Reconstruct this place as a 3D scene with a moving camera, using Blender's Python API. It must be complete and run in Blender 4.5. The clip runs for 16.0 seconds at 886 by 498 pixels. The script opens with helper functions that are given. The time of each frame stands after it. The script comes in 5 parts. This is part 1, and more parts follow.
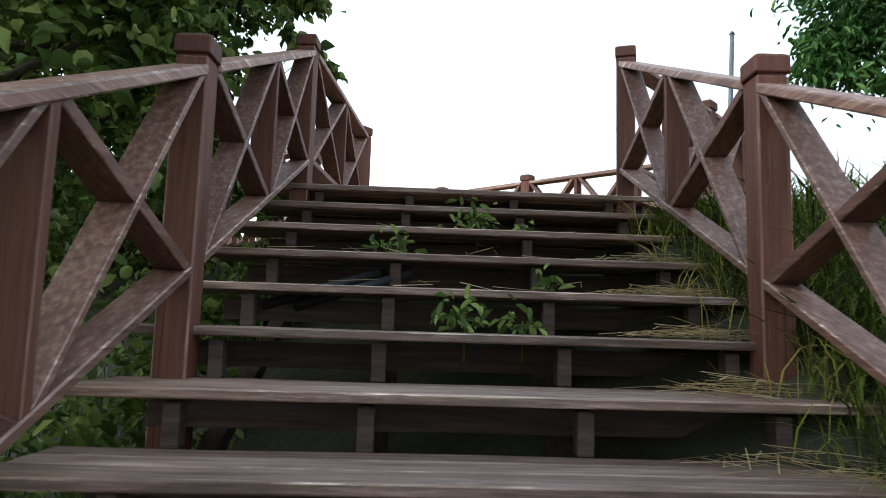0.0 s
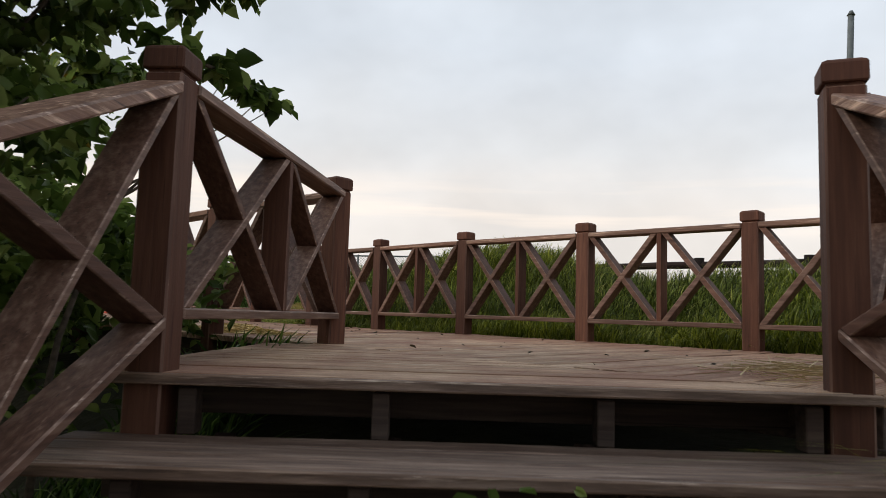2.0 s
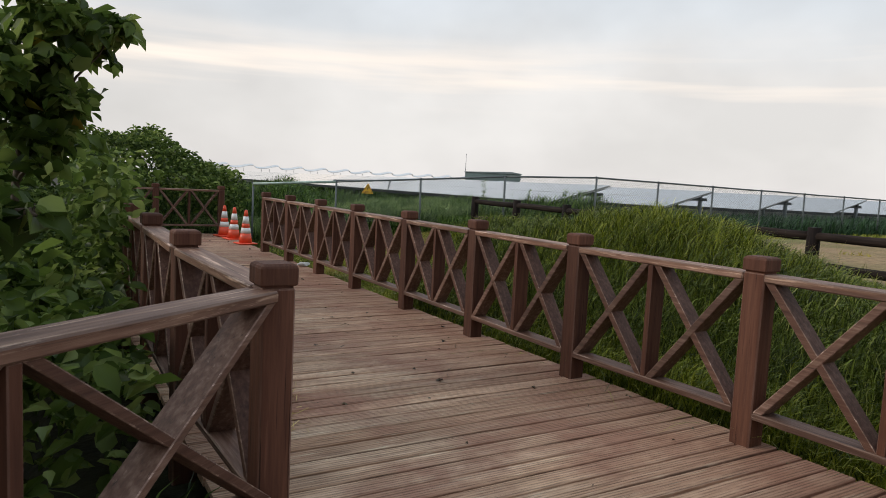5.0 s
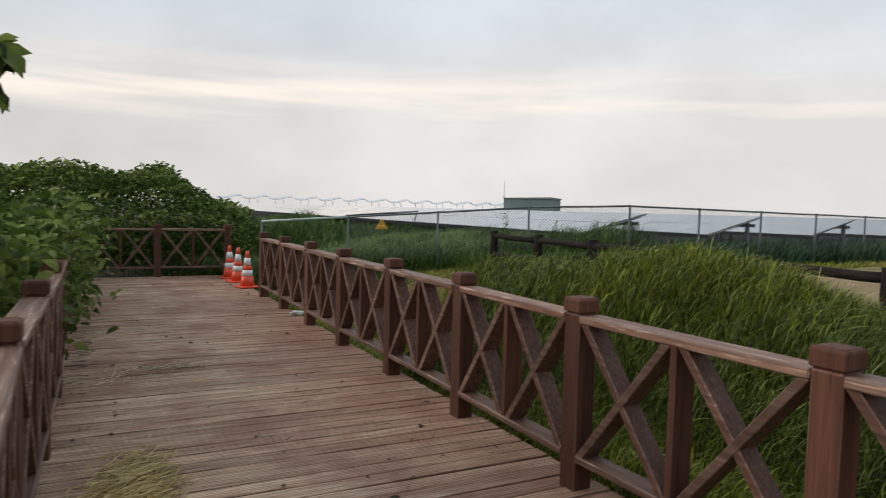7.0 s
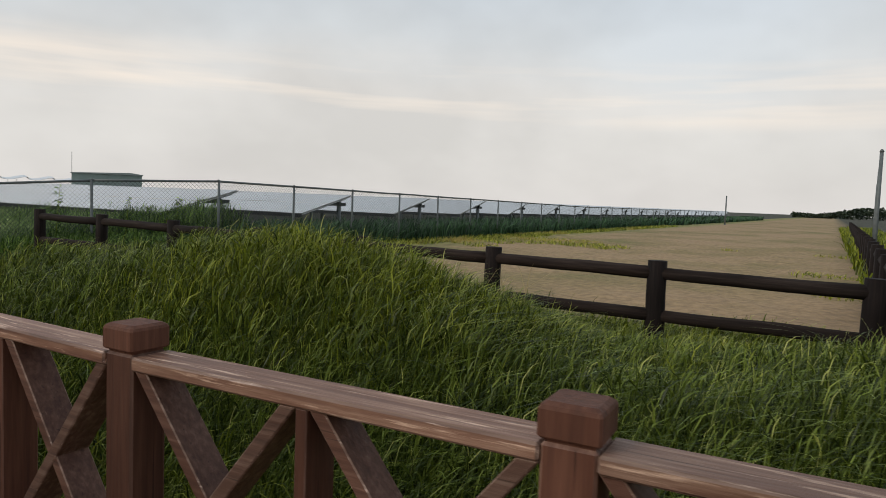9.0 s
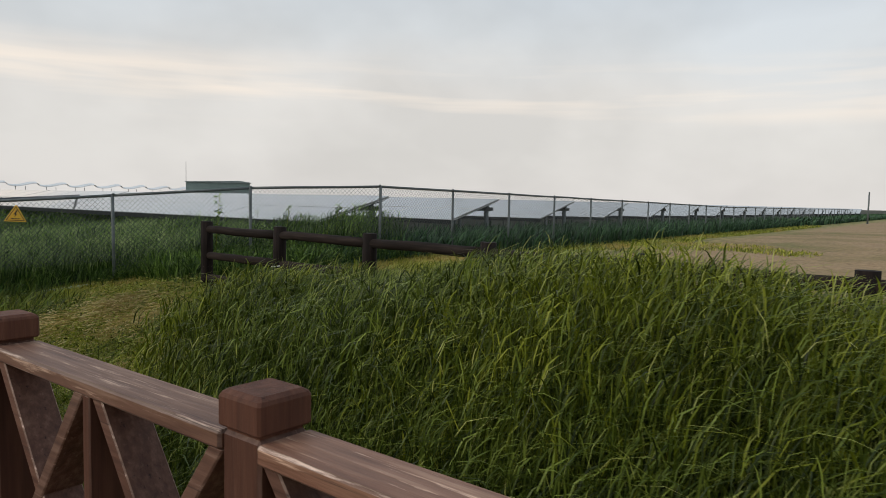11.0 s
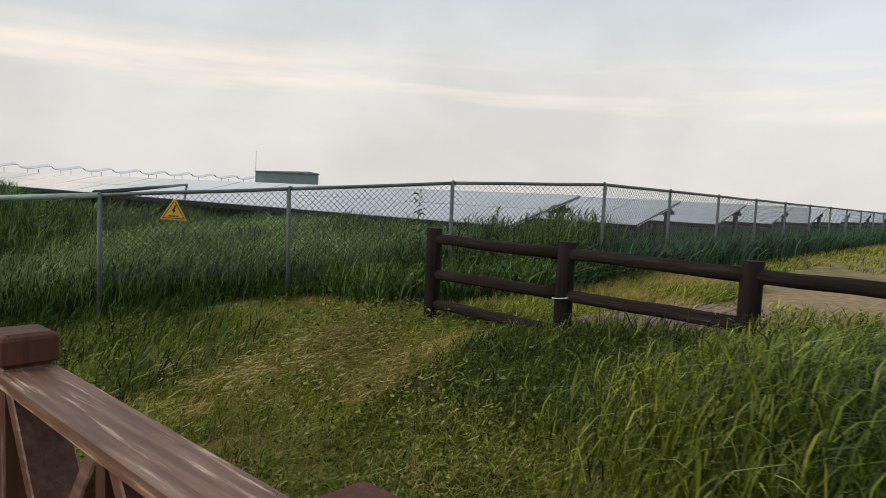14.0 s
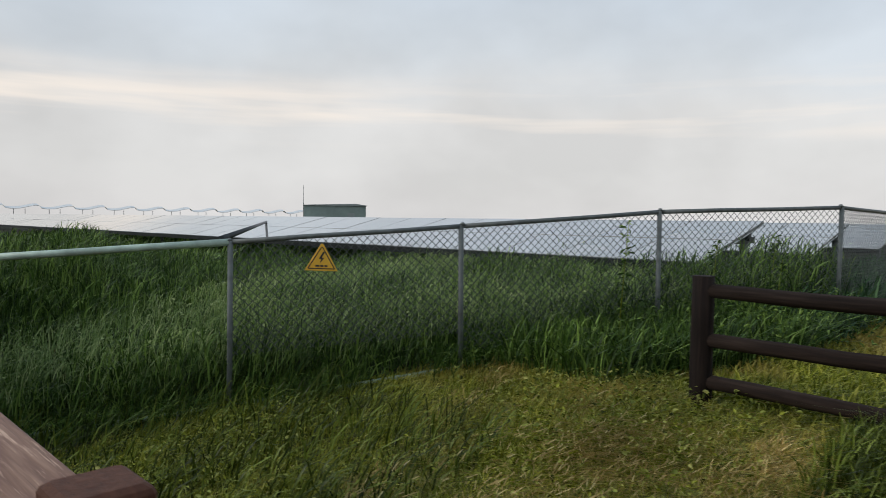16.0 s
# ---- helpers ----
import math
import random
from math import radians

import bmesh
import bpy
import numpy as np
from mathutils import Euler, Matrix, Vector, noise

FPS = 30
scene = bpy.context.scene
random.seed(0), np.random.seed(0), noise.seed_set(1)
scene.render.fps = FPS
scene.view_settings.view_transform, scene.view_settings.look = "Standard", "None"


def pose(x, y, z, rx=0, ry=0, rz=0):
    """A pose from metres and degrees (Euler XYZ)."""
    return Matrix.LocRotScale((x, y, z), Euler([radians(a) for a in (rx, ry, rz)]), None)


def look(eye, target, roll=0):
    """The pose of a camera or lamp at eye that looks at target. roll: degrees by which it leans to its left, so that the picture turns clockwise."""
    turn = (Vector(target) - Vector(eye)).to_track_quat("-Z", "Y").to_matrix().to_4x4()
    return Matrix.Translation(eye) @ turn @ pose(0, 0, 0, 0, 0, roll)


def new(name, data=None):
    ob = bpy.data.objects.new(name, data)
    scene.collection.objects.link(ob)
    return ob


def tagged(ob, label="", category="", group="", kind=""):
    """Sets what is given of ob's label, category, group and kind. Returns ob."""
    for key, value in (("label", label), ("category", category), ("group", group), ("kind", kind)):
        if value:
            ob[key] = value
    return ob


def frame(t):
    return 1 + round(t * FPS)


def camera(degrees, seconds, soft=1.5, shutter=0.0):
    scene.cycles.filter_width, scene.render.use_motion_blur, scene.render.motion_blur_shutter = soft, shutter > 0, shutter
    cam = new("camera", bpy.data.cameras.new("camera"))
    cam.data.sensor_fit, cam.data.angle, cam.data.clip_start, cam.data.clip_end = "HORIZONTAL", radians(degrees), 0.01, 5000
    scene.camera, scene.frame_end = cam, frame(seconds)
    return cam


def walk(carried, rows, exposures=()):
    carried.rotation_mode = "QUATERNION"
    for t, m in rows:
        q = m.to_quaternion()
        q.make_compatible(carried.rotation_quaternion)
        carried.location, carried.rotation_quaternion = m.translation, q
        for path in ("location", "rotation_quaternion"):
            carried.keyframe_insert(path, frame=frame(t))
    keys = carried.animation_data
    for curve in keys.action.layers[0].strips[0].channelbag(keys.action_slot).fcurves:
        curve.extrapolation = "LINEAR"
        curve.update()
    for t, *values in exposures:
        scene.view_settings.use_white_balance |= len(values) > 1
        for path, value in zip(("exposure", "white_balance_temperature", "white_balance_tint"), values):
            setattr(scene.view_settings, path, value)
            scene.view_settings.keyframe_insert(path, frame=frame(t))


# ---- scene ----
cam = camera(65.9, 16.0, soft=0.4, shutter=0.2)
PATH = [
    (0, (-7.405, -5.139, -0.999), (-5.926, -3.814, -0.759), 1.7),
    (0.5, (-6.849, -4.72, -0.706), (-5.4, -3.351, -0.545), -1.3),
    (1, (-6.389, -4.24, -0.329), (-4.919, -2.912, -0.056), 1.5),
    (1.5, (-5.945, -3.844, -0.133), (-4.488, -2.504, 0.152), 0.5),
    (2, (-5.527, -3.515, 0.219), (-4.105, -2.122, 0.406), 1.8),
    (2.5, (-5.113, -3.159, 0.422), (-3.64, -1.809, 0.51), 2.4),
    (3, (-4.813, -2.939, 0.632), (-3.347, -1.579, 0.574), 1.4),
    (3.5, (-4.315, -2.706, 0.764), (-2.935, -1.259, 0.751), -0.7),
    (4, (-4.076, -2.638, 1.017), (-2.823, -1.084, 0.894), 1.4),
    (6.3, (-2.925, -1.993, 1.597), (-2.127, -0.171, 1.393), -0.0),
    (6.5, (-2.85, -1.926, 1.588), (-2.069, -0.095, 1.391), -0.6),
    (7, (-2.542, -1.606, 1.584), (-1.636, 0.172, 1.466), 1.5),
    (7.6, (-2.145, -1.44, 1.565), (-0.783, 0.02, 1.454), 2.6),
    (8, (-1.901, -1.251, 1.597), (-0.424, 0.092, 1.468), 4.3),
    (8.5, (-1.659, -0.868, 1.59), (0.02, 0.217, 1.519), 1.1),
    (8.6, (-1.63, -0.798, 1.579), (0.069, 0.251, 1.466), 1.1),
    (9, (-1.503, -0.47, 1.535), (0.232, 0.515, 1.395), 2.2),
    (9.5, (-1.381, 0.033, 1.544), (0.215, 1.228, 1.389), 1.8),
    (9.7, (-1.35, 0.287, 1.521), (0.199, 1.547, 1.412), -0.7),
    (11.8, (-0.837, 2.54, 1.53), (0.766, 3.722, 1.358), 2.4),
    (12, (-0.831, 2.756, 1.544), (0.672, 4.065, 1.376), 4.8),
    (12.5, (-0.795, 3.403, 1.534), (0.552, 4.872, 1.377), 4.5),
    (12.6, (-0.785, 3.531, 1.536), (0.569, 4.992, 1.35), 4.8),
    (13, (-0.751, 3.99, 1.518), (0.522, 5.53, 1.425), 1.9),
    (13.5, (-0.677, 4.580, 1.523), (0.656, 6.063, 1.430), 1.85),
    (14, (-0.63, 5.148, 1.528), (0.865, 6.466, 1.366), 2.6),
    (14.5, (-0.525, 5.775, 1.547), (0.873, 7.2, 1.416), 1.9),
    (15, (-0.523, 6.386, 1.586), (0.889, 7.802, 1.55), 1.4),
    (15.5, (-0.459, 6.948, 1.545), (1.006, 8.308, 1.479), -1.0),
    (15.6, (-0.427, 7.066, 1.565), (1.045, 8.416, 1.467), 1.3),
    (16, (-0.379, 7.521, 1.547), (1.041, 8.927, 1.464), 0.8),
]
walk(cam, [(t, look(eye, target, roll)) for t, eye, target, roll in PATH],
     [(0.0, 1.45, 5900, 6), (0.5, 1.64, 5950, 6), (1.0, 1.62, 5950, 6), (1.4, 0.66, 6350, 8), (2.2, 0.38, 6900, 11), (4.0, 0.30, 6700, 9), (6.5, 0.42, 6600, 9), (7.3, 0.18, 6600, 9),
      (8.5, 0.06, 6600, 8), (9.0, 0.13, 6700, 8), (12.5, 0.15, 6700, 8), (14.0, 0.22, 6700, 8), (15.0, 0.07, 6350, 6), (16.0, 0.15, 6450, 8)])

# ---- world and sun ----
SUN_EL, SUN_AZ = 24.0, 300.0
world = bpy.data.worlds.new("overcast_sky")
scene.world = world
world.use_nodes = True
wn, wl = world.node_tree.nodes, world.node_tree.links
wn.clear()


def wnode(kind, **kw):
    n = wn.new(kind)
    for k, v in kw.items():
        n.inputs[k].default_value = v
    return n


w_out = wn.new("ShaderNodeOutputWorld")
w_sky = wn.new("ShaderNodeTexSky")
w_sky.sky_type = "NISHITA"
w_sky.sun_disc = False
w_sky.sun_elevation, w_sky.sun_rotation = radians(SUN_EL), radians(SUN_AZ)
w_sky.air_density, w_sky.dust_density = 1.0, 1.0
w_co = wn.new("ShaderNodeTexCoord")
w_sep = wn.new("ShaderNodeSeparateXYZ")
wl.new(w_co.outputs["Generated"], w_sep.inputs[0])
w_map = wn.new("ShaderNodeMapping")
w_map.inputs["Scale"].default_value = (1.0, 1.0, 1.7)
wl.new(w_co.outputs["Generated"], w_map.inputs[0])
w_noise = wnode("ShaderNodeTexNoise", Scale=2.4, Detail=3.0, Roughness=0.45)
wl.new(w_map.outputs[0], w_noise.inputs["Vector"])
# cloud deck: blue-grey overhead, paler and warmer low down
w_ramp = wn.new("ShaderNodeValToRGB")
cr = w_ramp.color_ramp
cr.elements[0].position, cr.elements[0].color = 0.0, (0.655, 0.635, 0.635, 1)
cr.elements[1].position, cr.elements[1].color = 1.0, (0.52, 0.62, 0.745, 1)
for pos, col in ((0.08, (0.66, 0.645, 0.64, 1)), (0.15, (0.675, 0.66, 0.655, 1)), (0.22, (0.61, 0.64, 0.68, 1)), (0.34, (0.565, 0.63, 0.715, 1))):
    el = cr.elements.new(pos)
    el.color = col
w_sh = wnode("ShaderNodeMath")
w_sh.operation = "MULTIPLY_ADD"
w_sh.inputs[1].default_value, w_sh.inputs[2].default_value = 0.16, -0.08
wl.new(w_noise.outputs["Fac"], w_sh.inputs[0])
w_add = wn.new("ShaderNodeMath")
wl.new(w_sep.outputs["Z"], w_add.inputs[0])
wl.new(w_sh.outputs[0], w_add.inputs[1])
wl.new(w_add.outputs[0], w_ramp.inputs["Fac"])
# long thin bright cloud streaks, thickest a little above the horizon
w_map2 = wn.new("ShaderNodeMapping")
w_map2.inputs["Scale"].default_value = (1.0, 1.0, 15.0)
wl.new(w_co.outputs["Generated"], w_map2.inputs[0])
w_st = wnode("ShaderNodeTexNoise", Scale=1.5, Detail=4.0, Roughness=0.5)
wl.new(w_map2.outputs[0], w_st.inputs["Vector"])
w_sr = wn.new("ShaderNodeMapRange")
w_sr.inputs["From Min"].default_value, w_sr.inputs["From Max"].default_value = 0.46, 0.62
wl.new(w_st.outputs["Fac"], w_sr.inputs["Value"])
w_bell = wn.new("ShaderNodeValToRGB")
be = w_bell.color_ramp.elements
be[0].position, be[0].color = 0.10, (0, 0, 0, 1)
be[1].position, be[1].color = 0.205, (0.0, 0.0, 0.0, 1)
e1_ = be.new(0.15)
e1_.color = (1, 1, 1, 1)
wl.new(w_sep.outputs["Z"], w_bell.inputs["Fac"])
w_sm = wn.new("ShaderNodeMath")
w_sm.operation = "MULTIPLY"
wl.new(w_sr.outputs[0], w_sm.inputs[0])
wl.new(w_bell.outputs["Color"], w_sm.inputs[1])
w_sm2 = wn.new("ShaderNodeMath")
w_sm2.operation = "MULTIPLY"
w_sm2.inputs[1].default_value = 0.95
wl.new(w_sm.outputs[0], w_sm2.inputs[0])
w_noise2 = wnode("ShaderNodeTexNoise", Scale=3.6, Detail=4.0, Roughness=0.5)
wl.new(w_map.outputs[0], w_noise2.inputs["Vector"])
w_r2 = wn.new("ShaderNodeMapRange")
w_r2.inputs["From Min"].default_value, w_r2.inputs["From Max"].default_value = 0.38, 0.66
w_r2.inputs["To Min"].default_value, w_r2.inputs["To Max"].default_value = 0.94, 1.11
wl.new(w_noise2.outputs["Fac"], w_r2.inputs["Value"])
w_mul0 = wn.new("ShaderNodeMix")
w_mul0.data_type, w_mul0.blend_type = "RGBA", "MULTIPLY"
w_mul0.inputs["Factor"].default_value = 1.0
wl.new(w_ramp.outputs["Color"], w_mul0.inputs["A"])
wl.new(w_r2.outputs[0], w_mul0.inputs["B"])
w_dot = wn.new("ShaderNodeVectorMath")
w_dot.operation = "DOT_PRODUCT"
w_dot.inputs[1].default_value = (math.sin(radians(62)), math.cos(radians(62)), 0.0)
wl.new(w_co.outputs["Generated"], w_dot.inputs[0])
w_az = wn.new("ShaderNodeMapRange")
w_az.inputs["From Min"].default_value, w_az.inputs["From Max"].default_value = 0.35, 1.0
w_az.inputs["To Min"].default_value, w_az.inputs["To Max"].default_value = 0.90, 1.06
wl.new(w_dot.outputs["Value"], w_az.inputs["Value"])
w_mul1 = wn.new("ShaderNodeMix")
w_mul1.data_type, w_mul1.blend_type = "RGBA", "MULTIPLY"
w_mul1.inputs["Factor"].default_value = 1.0
wl.new(w_mul0.outputs["Result"], w_mul1.inputs["A"])
wl.new(w_az.outputs[0], w_mul1.inputs["B"])
w_mul = wn.new("ShaderNodeMix")
w_mul.data_type = "RGBA"
wl.new(w_sm2.outputs[0], w_mul.inputs["Factor"])
wl.new(w_mul1.outputs["Result"], w_mul.inputs["A"])
w_mul.inputs["B"].default_value = (1.0, 0.88, 0.78, 1)
w_bg1 = wnode("ShaderNodeBackground", Strength=0.06)
wl.new(w_sky.outputs[0], w_bg1.inputs["Color"])
w_bg2 = wnode("ShaderNodeBackground", Strength=0.95)
wl.new(w_mul.outputs["Result"], w_bg2.inputs["Color"])
w_mix = wn.new("ShaderNodeMixShader")
w_mix.inputs["Fac"].default_value = 0.95
wl.new(w_bg1.outputs[0], w_mix.inputs[1])
wl.new(w_bg2.outputs[0], w_mix.inputs[2])
wl.new(w_mix.outputs[0], w_out.inputs["Surface"])

sun = new("sun", bpy.data.lights.new("sun", "SUN"))
sun.data.energy, sun.data.angle, sun.data.color = 1.3, radians(22), (1.0, 0.93, 0.85)
sun.matrix_world = look((40 * math.sin(radians(SUN_AZ)), 40 * math.cos(radians(SUN_AZ)), 22), (0, 0, 0))


# ---- materials ----
def material(name, rough=0.7, metal=0.0):
    m = bpy.data.materials.new(name)
    m.use_nodes = True
    b = m.node_tree.nodes["Principled BSDF"]
    b.inputs["Roughness"].default_value, b.inputs["Metallic"].default_value = rough, metal
    return m, m.node_tree.nodes, m.node_tree.links, b


def noise_ramp(n, l, vec, scale, stops, detail=4.0, rough=0.55):
    """A noise texture on vec, run through a colour ramp of (position, rgb)."""
    t = n.new("ShaderNodeTexNoise")
    t.inputs["Scale"].default_value, t.inputs["Detail"].default_value, t.inputs["Roughness"].default_value = scale, detail, rough
    l.new(vec, t.inputs["Vector"])
    r = n.new("ShaderNodeValToRGB")
    e = r.color_ramp.elements
    e[0].position, e[0].color = stops[0][0], (*stops[0][1], 1)
    e[1].position, e[1].color = stops[-1][0], (*stops[-1][1], 1)
    for p, c in stops[1:-1]:
        x = e.new(p)
        x.color = (*c, 1)
    l.new(t.outputs["Fac"], r.inputs["Fac"])
    return t.outputs["Fac"], r.outputs["Color"]


def blend(n, l, a, b, fac, mode="MIX"):
    m = n.new("ShaderNodeMix")
    m.data_type, m.blend_type = "RGBA", mode
    for sock, v in ((m.inputs["A"], a), (m.inputs["B"], b), (m.inputs["Factor"], fac)):
        if isinstance(v, (int, float)):
            sock.default_value = v
        elif isinstance(v, tuple):
            sock.default_value = (*v, 1)
        else:
            l.new(v, sock)
    return m.outputs["Result"]


def bump(n, l, b, height, strength, dist=0.01):
    k = n.new("ShaderNodeBump")
    k.inputs["Strength"].default_value, k.inputs["Distance"].default_value = strength, dist
    l.new(height, k.inputs["Height"])
    l.new(k.outputs[0], b.inputs["Normal"])


def mapped(n, l, scale, offset_random=True):
    c = n.new("ShaderNodeTexCoord")
    m = n.new("ShaderNodeMapping")
    m.inputs["Scale"].default_value = scale
    l.new(c.outputs["Object"], m.inputs["Vector"])
    if offset_random:
        o = n.new("ShaderNodeObjectInfo")
        k = n.new("ShaderNodeMath")
        k.operation = "MULTIPLY"
        k.inputs[1].default_value = 37.0
        l.new(o.outputs["Random"], k.inputs[0])
        x = n.new("ShaderNodeCombineXYZ")
        for i in range(3):
            l.new(k.outputs[0], x.inputs[i])
        l.new(x.outputs[0], m.inputs["Location"])
    return m.outputs[0], c.outputs["Object"]


def wood(name, dark, mid, pale, grain_axis="x", wear=0.5, rough=0.72, grooves=0.0, spec=0.3, stain=None):
    """Weathered stained timber: long grain, broad fading, pale worn patches, a tint of its own per piece."""
    m, n, l, b = material(name, rough)
    b.inputs["Specular IOR Level"].default_value = spec
    s = {"x": (1.6, 26, 26), "y": (26, 1.6, 26), "z": (26, 26, 1.6)}[grain_axis]
    v, raw = mapped(n, l, s)
    gf, gc = noise_ramp(n, l, v, 1.6, [(0.25, dark), (0.5, mid), (0.78, pale)], 6.0, 0.6)
    v2, _ = mapped(n, l, tuple(x * 0.11 for x in s))
    wf, wc = noise_ramp(n, l, v2, 2.2, [(0.35, (0.80, 0.69, 0.63)), (0.72, (1.20, 1.2, 1.2))], 4.0)
    c = blend(n, l, gc, wc, 1.0, "MULTIPLY")
    v3, _ = mapped(n, l, tuple(x * 0.5 for x in s))
    pf, pc = noise_ramp(n, l, v3, 3.0, [(0.62 - 0.06 * wear, (0, 0, 0)), (0.74 - 0.06 * wear, (1, 1, 1))], 7.0, 0.7)
    k = n.new("ShaderNodeMath")
    k.operation = "MULTIPLY"
    k.inputs[1].default_value = wear
    l.new(pc, k.inputs[0])
    c = blend(n, l, c, tuple(min(1, x * 1.7 + 0.03) for x in pale), k.outputs[0])
    v4, _ = mapped(n, l, tuple(x * (0.5 if x < 5 else 2.0) for x in s))
    kf, kc = noise_ramp(n, l, v4, 1.3, [(0.30, (0.25, 0.23, 0.22)), (0.37, (1, 1, 1))], 5.0, 0.6)
    c = blend(n, l, c, kc, 0.9, "MULTIPLY")
    o = n.new("ShaderNodeObjectInfo")
    r = n.new("ShaderNodeMapRange")
    r.inputs["To Min"].default_value, r.inputs["To Max"].default_value = 0.78, 1.2
    l.new(o.outputs["Random"], r.inputs["Value"])
    c = blend(n, l, c, r.outputs[0], 1.0, "MULTIPLY")
    if stain:
        # old red stain left in broad patches
        sf, sc = noise_ramp(n, l, mapped(n, l, (1, 1, 1), False)[0], 1.1, [(0.46, (0, 0, 0)), (0.62, (0.8, 0.8, 0.8))], 5.0, 0.65)
        g = n.new("ShaderNodeNewGeometry")
        sn = [q for q in n if q.type == "TEX_NOISE"][-1]
        l.new(g.outputs["Position"], sn.inputs["Vector"])
        # more of it kept along the railing, off the trodden middle
        sx = n.new("ShaderNodeSeparateXYZ")
        l.new(g.outputs["Position"], sx.inputs[0])
        sr = n.new("ShaderNodeMapRange")
        sr.inputs["From Min"].default_value, sr.inputs["From Max"].default_value, sr.inputs["To Max"].default_value = -1.5, -0.2, 0.55
        l.new(sx.outputs["X"], sr.inputs["Value"])
        sc = blend(n, l, sc, (1.0, 1.0, 1.0), sr.outputs[0])
        c = blend(n, l, c, stain, sc)
    if grooves:
        # milled anti-slip grooves along the board
        sp = n.new("ShaderNodeSeparateXYZ")
        l.new(raw, sp.inputs[0])
        w1 = n.new("ShaderNodeMath")
        w1.operation = "MULTIPLY"
        w1.inputs[1].default_value = 2 * math.pi / 0.0215
        l.new(sp.outputs["Y"], w1.inputs[0])
        w2 = n.new("ShaderNodeMath")
        w2.operation = "SINE"
        l.new(w1.outputs[0], w2.inputs[0])
        w3 = n.new("ShaderNodeMapRange")
        w3.inputs["From Min"].default_value, w3.inputs["From Max"].default_value = 0.1, 0.85
        w3.inputs["To Min"].default_value, w3.inputs["To Max"].default_value = 1.0, 1.0 - grooves
        # the grooves come and go with wear
        v5, _ = mapped(n, l, (7.0, 60.0, 60.0))
        bf, bc = noise_ramp(n, l, v5, 1.0, [(0.36, (0.25, 0.25, 0.25)), (0.60, (1.15, 1.15, 1.15))], 4.0, 0.6)
        w4 = n.new("ShaderNodeMath")
        w4.operation = "MULTIPLY"
        l.new(w2.outputs[0], w4.inputs[0])
        l.new(bc, w4.inputs[1])
        l.new(w4.outputs[0], w3.inputs["Value"])
        c = blend(n, l, c, w3.outputs[0], 1.0, "MULTIPLY")
        ad = n.new("ShaderNodeMath")
        l.new(gf, ad.inputs[0])
        l.new(w3.outputs[0], ad.inputs[1])
        gf = ad.outputs[0]
    l.new(c, b.inputs["Base Color"])
    bump(n, l, b, gf, 0.6, 0.006)
    return m


RAIL = wood("stained_rail_wood", (0.056, 0.025, 0.017), (0.110, 0.051, 0.034), (0.190, 0.108, 0.076), "x", 0.35, 0.64, spec=0.4)
# worn wood, its colour also raised for the light on front braces
RAIL_WORN_LIT = wood("worn_lit_brace_wood", (0.060, 0.030, 0.021), (0.135, 0.073, 0.051), (0.27, 0.185, 0.145), "x", 0.4, 0.6, spec=0.45)
RAIL_TOP = wood("worn_handrail_wood", (0.110, 0.052, 0.034), (0.215, 0.114, 0.075), (0.42, 0.28, 0.20), "x", 1.0, 0.58, spec=0.5)
POST = wood("stained_post_wood", (0.066, 0.027, 0.017), (0.100, 0.041, 0.0245), (0.145, 0.064, 0.040), "z", 0.25)
DECK = wood("weathered_deck_wood", (0.22, 0.134, 0.087), (0.54, 0.372, 0.252), (0.75, 0.57, 0.42), "x", 0.55, 0.8, 0.5, stain=(0.31, 0.150, 0.100))
TREAD = wood("weathered_tread_wood", (0.095, 0.060, 0.045), (0.215, 0.145, 0.108), (0.44, 0.33, 0.26), "x", 0.6, 0.62, 0.35, spec=0.45)
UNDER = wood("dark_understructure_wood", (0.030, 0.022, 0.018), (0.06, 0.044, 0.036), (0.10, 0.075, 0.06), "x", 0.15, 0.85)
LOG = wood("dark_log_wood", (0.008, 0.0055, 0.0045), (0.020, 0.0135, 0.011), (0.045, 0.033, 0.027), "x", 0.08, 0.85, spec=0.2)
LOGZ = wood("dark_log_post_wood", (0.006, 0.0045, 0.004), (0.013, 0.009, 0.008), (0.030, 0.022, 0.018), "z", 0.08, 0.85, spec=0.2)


EDGE_X = wood("worn_board_edge", (0.085, 0.045, 0.032), (0.20, 0.125, 0.092), (0.40, 0.29, 0.23), "x", 1.0, 0.6, spec=0.45)
EDGE_Z = wood("worn_post_edge", (0.080, 0.036, 0.024), (0.140, 0.070, 0.048), (0.26, 0.16, 0.12), "z", 0.7, 0.6, spec=0.45)
EDGE_T = wood("worn_tread_edge", (0.10, 0.062, 0.045), (0.22, 0.15, 0.11), (0.50, 0.39, 0.31), "x", 1.0, 0.7)
WORN_EDGE = {RAIL: EDGE_X, RAIL_WORN_LIT: EDGE_X, RAIL_TOP: EDGE_X, POST: EDGE_Z, TREAD: EDGE_T}


def simple(name, col, rough=0.6, metal=0.0, var=0.15, scale=8.0, bumpy=0.0):
    m, n, l, b = material(name, rough, metal)
    v, raw = mapped(n, l, (1, 1, 1))
    f, c = noise_ramp(n, l, v, scale, [(0.3, tuple(x * (1 - var) for x in col)), (0.7, tuple(x * (1 + var) for x in col))], 5.0)
    l.new(c, b.inputs["Base Color"])
    if bumpy:
        bump(n, l, b, f, bumpy, 0.01)
    return m


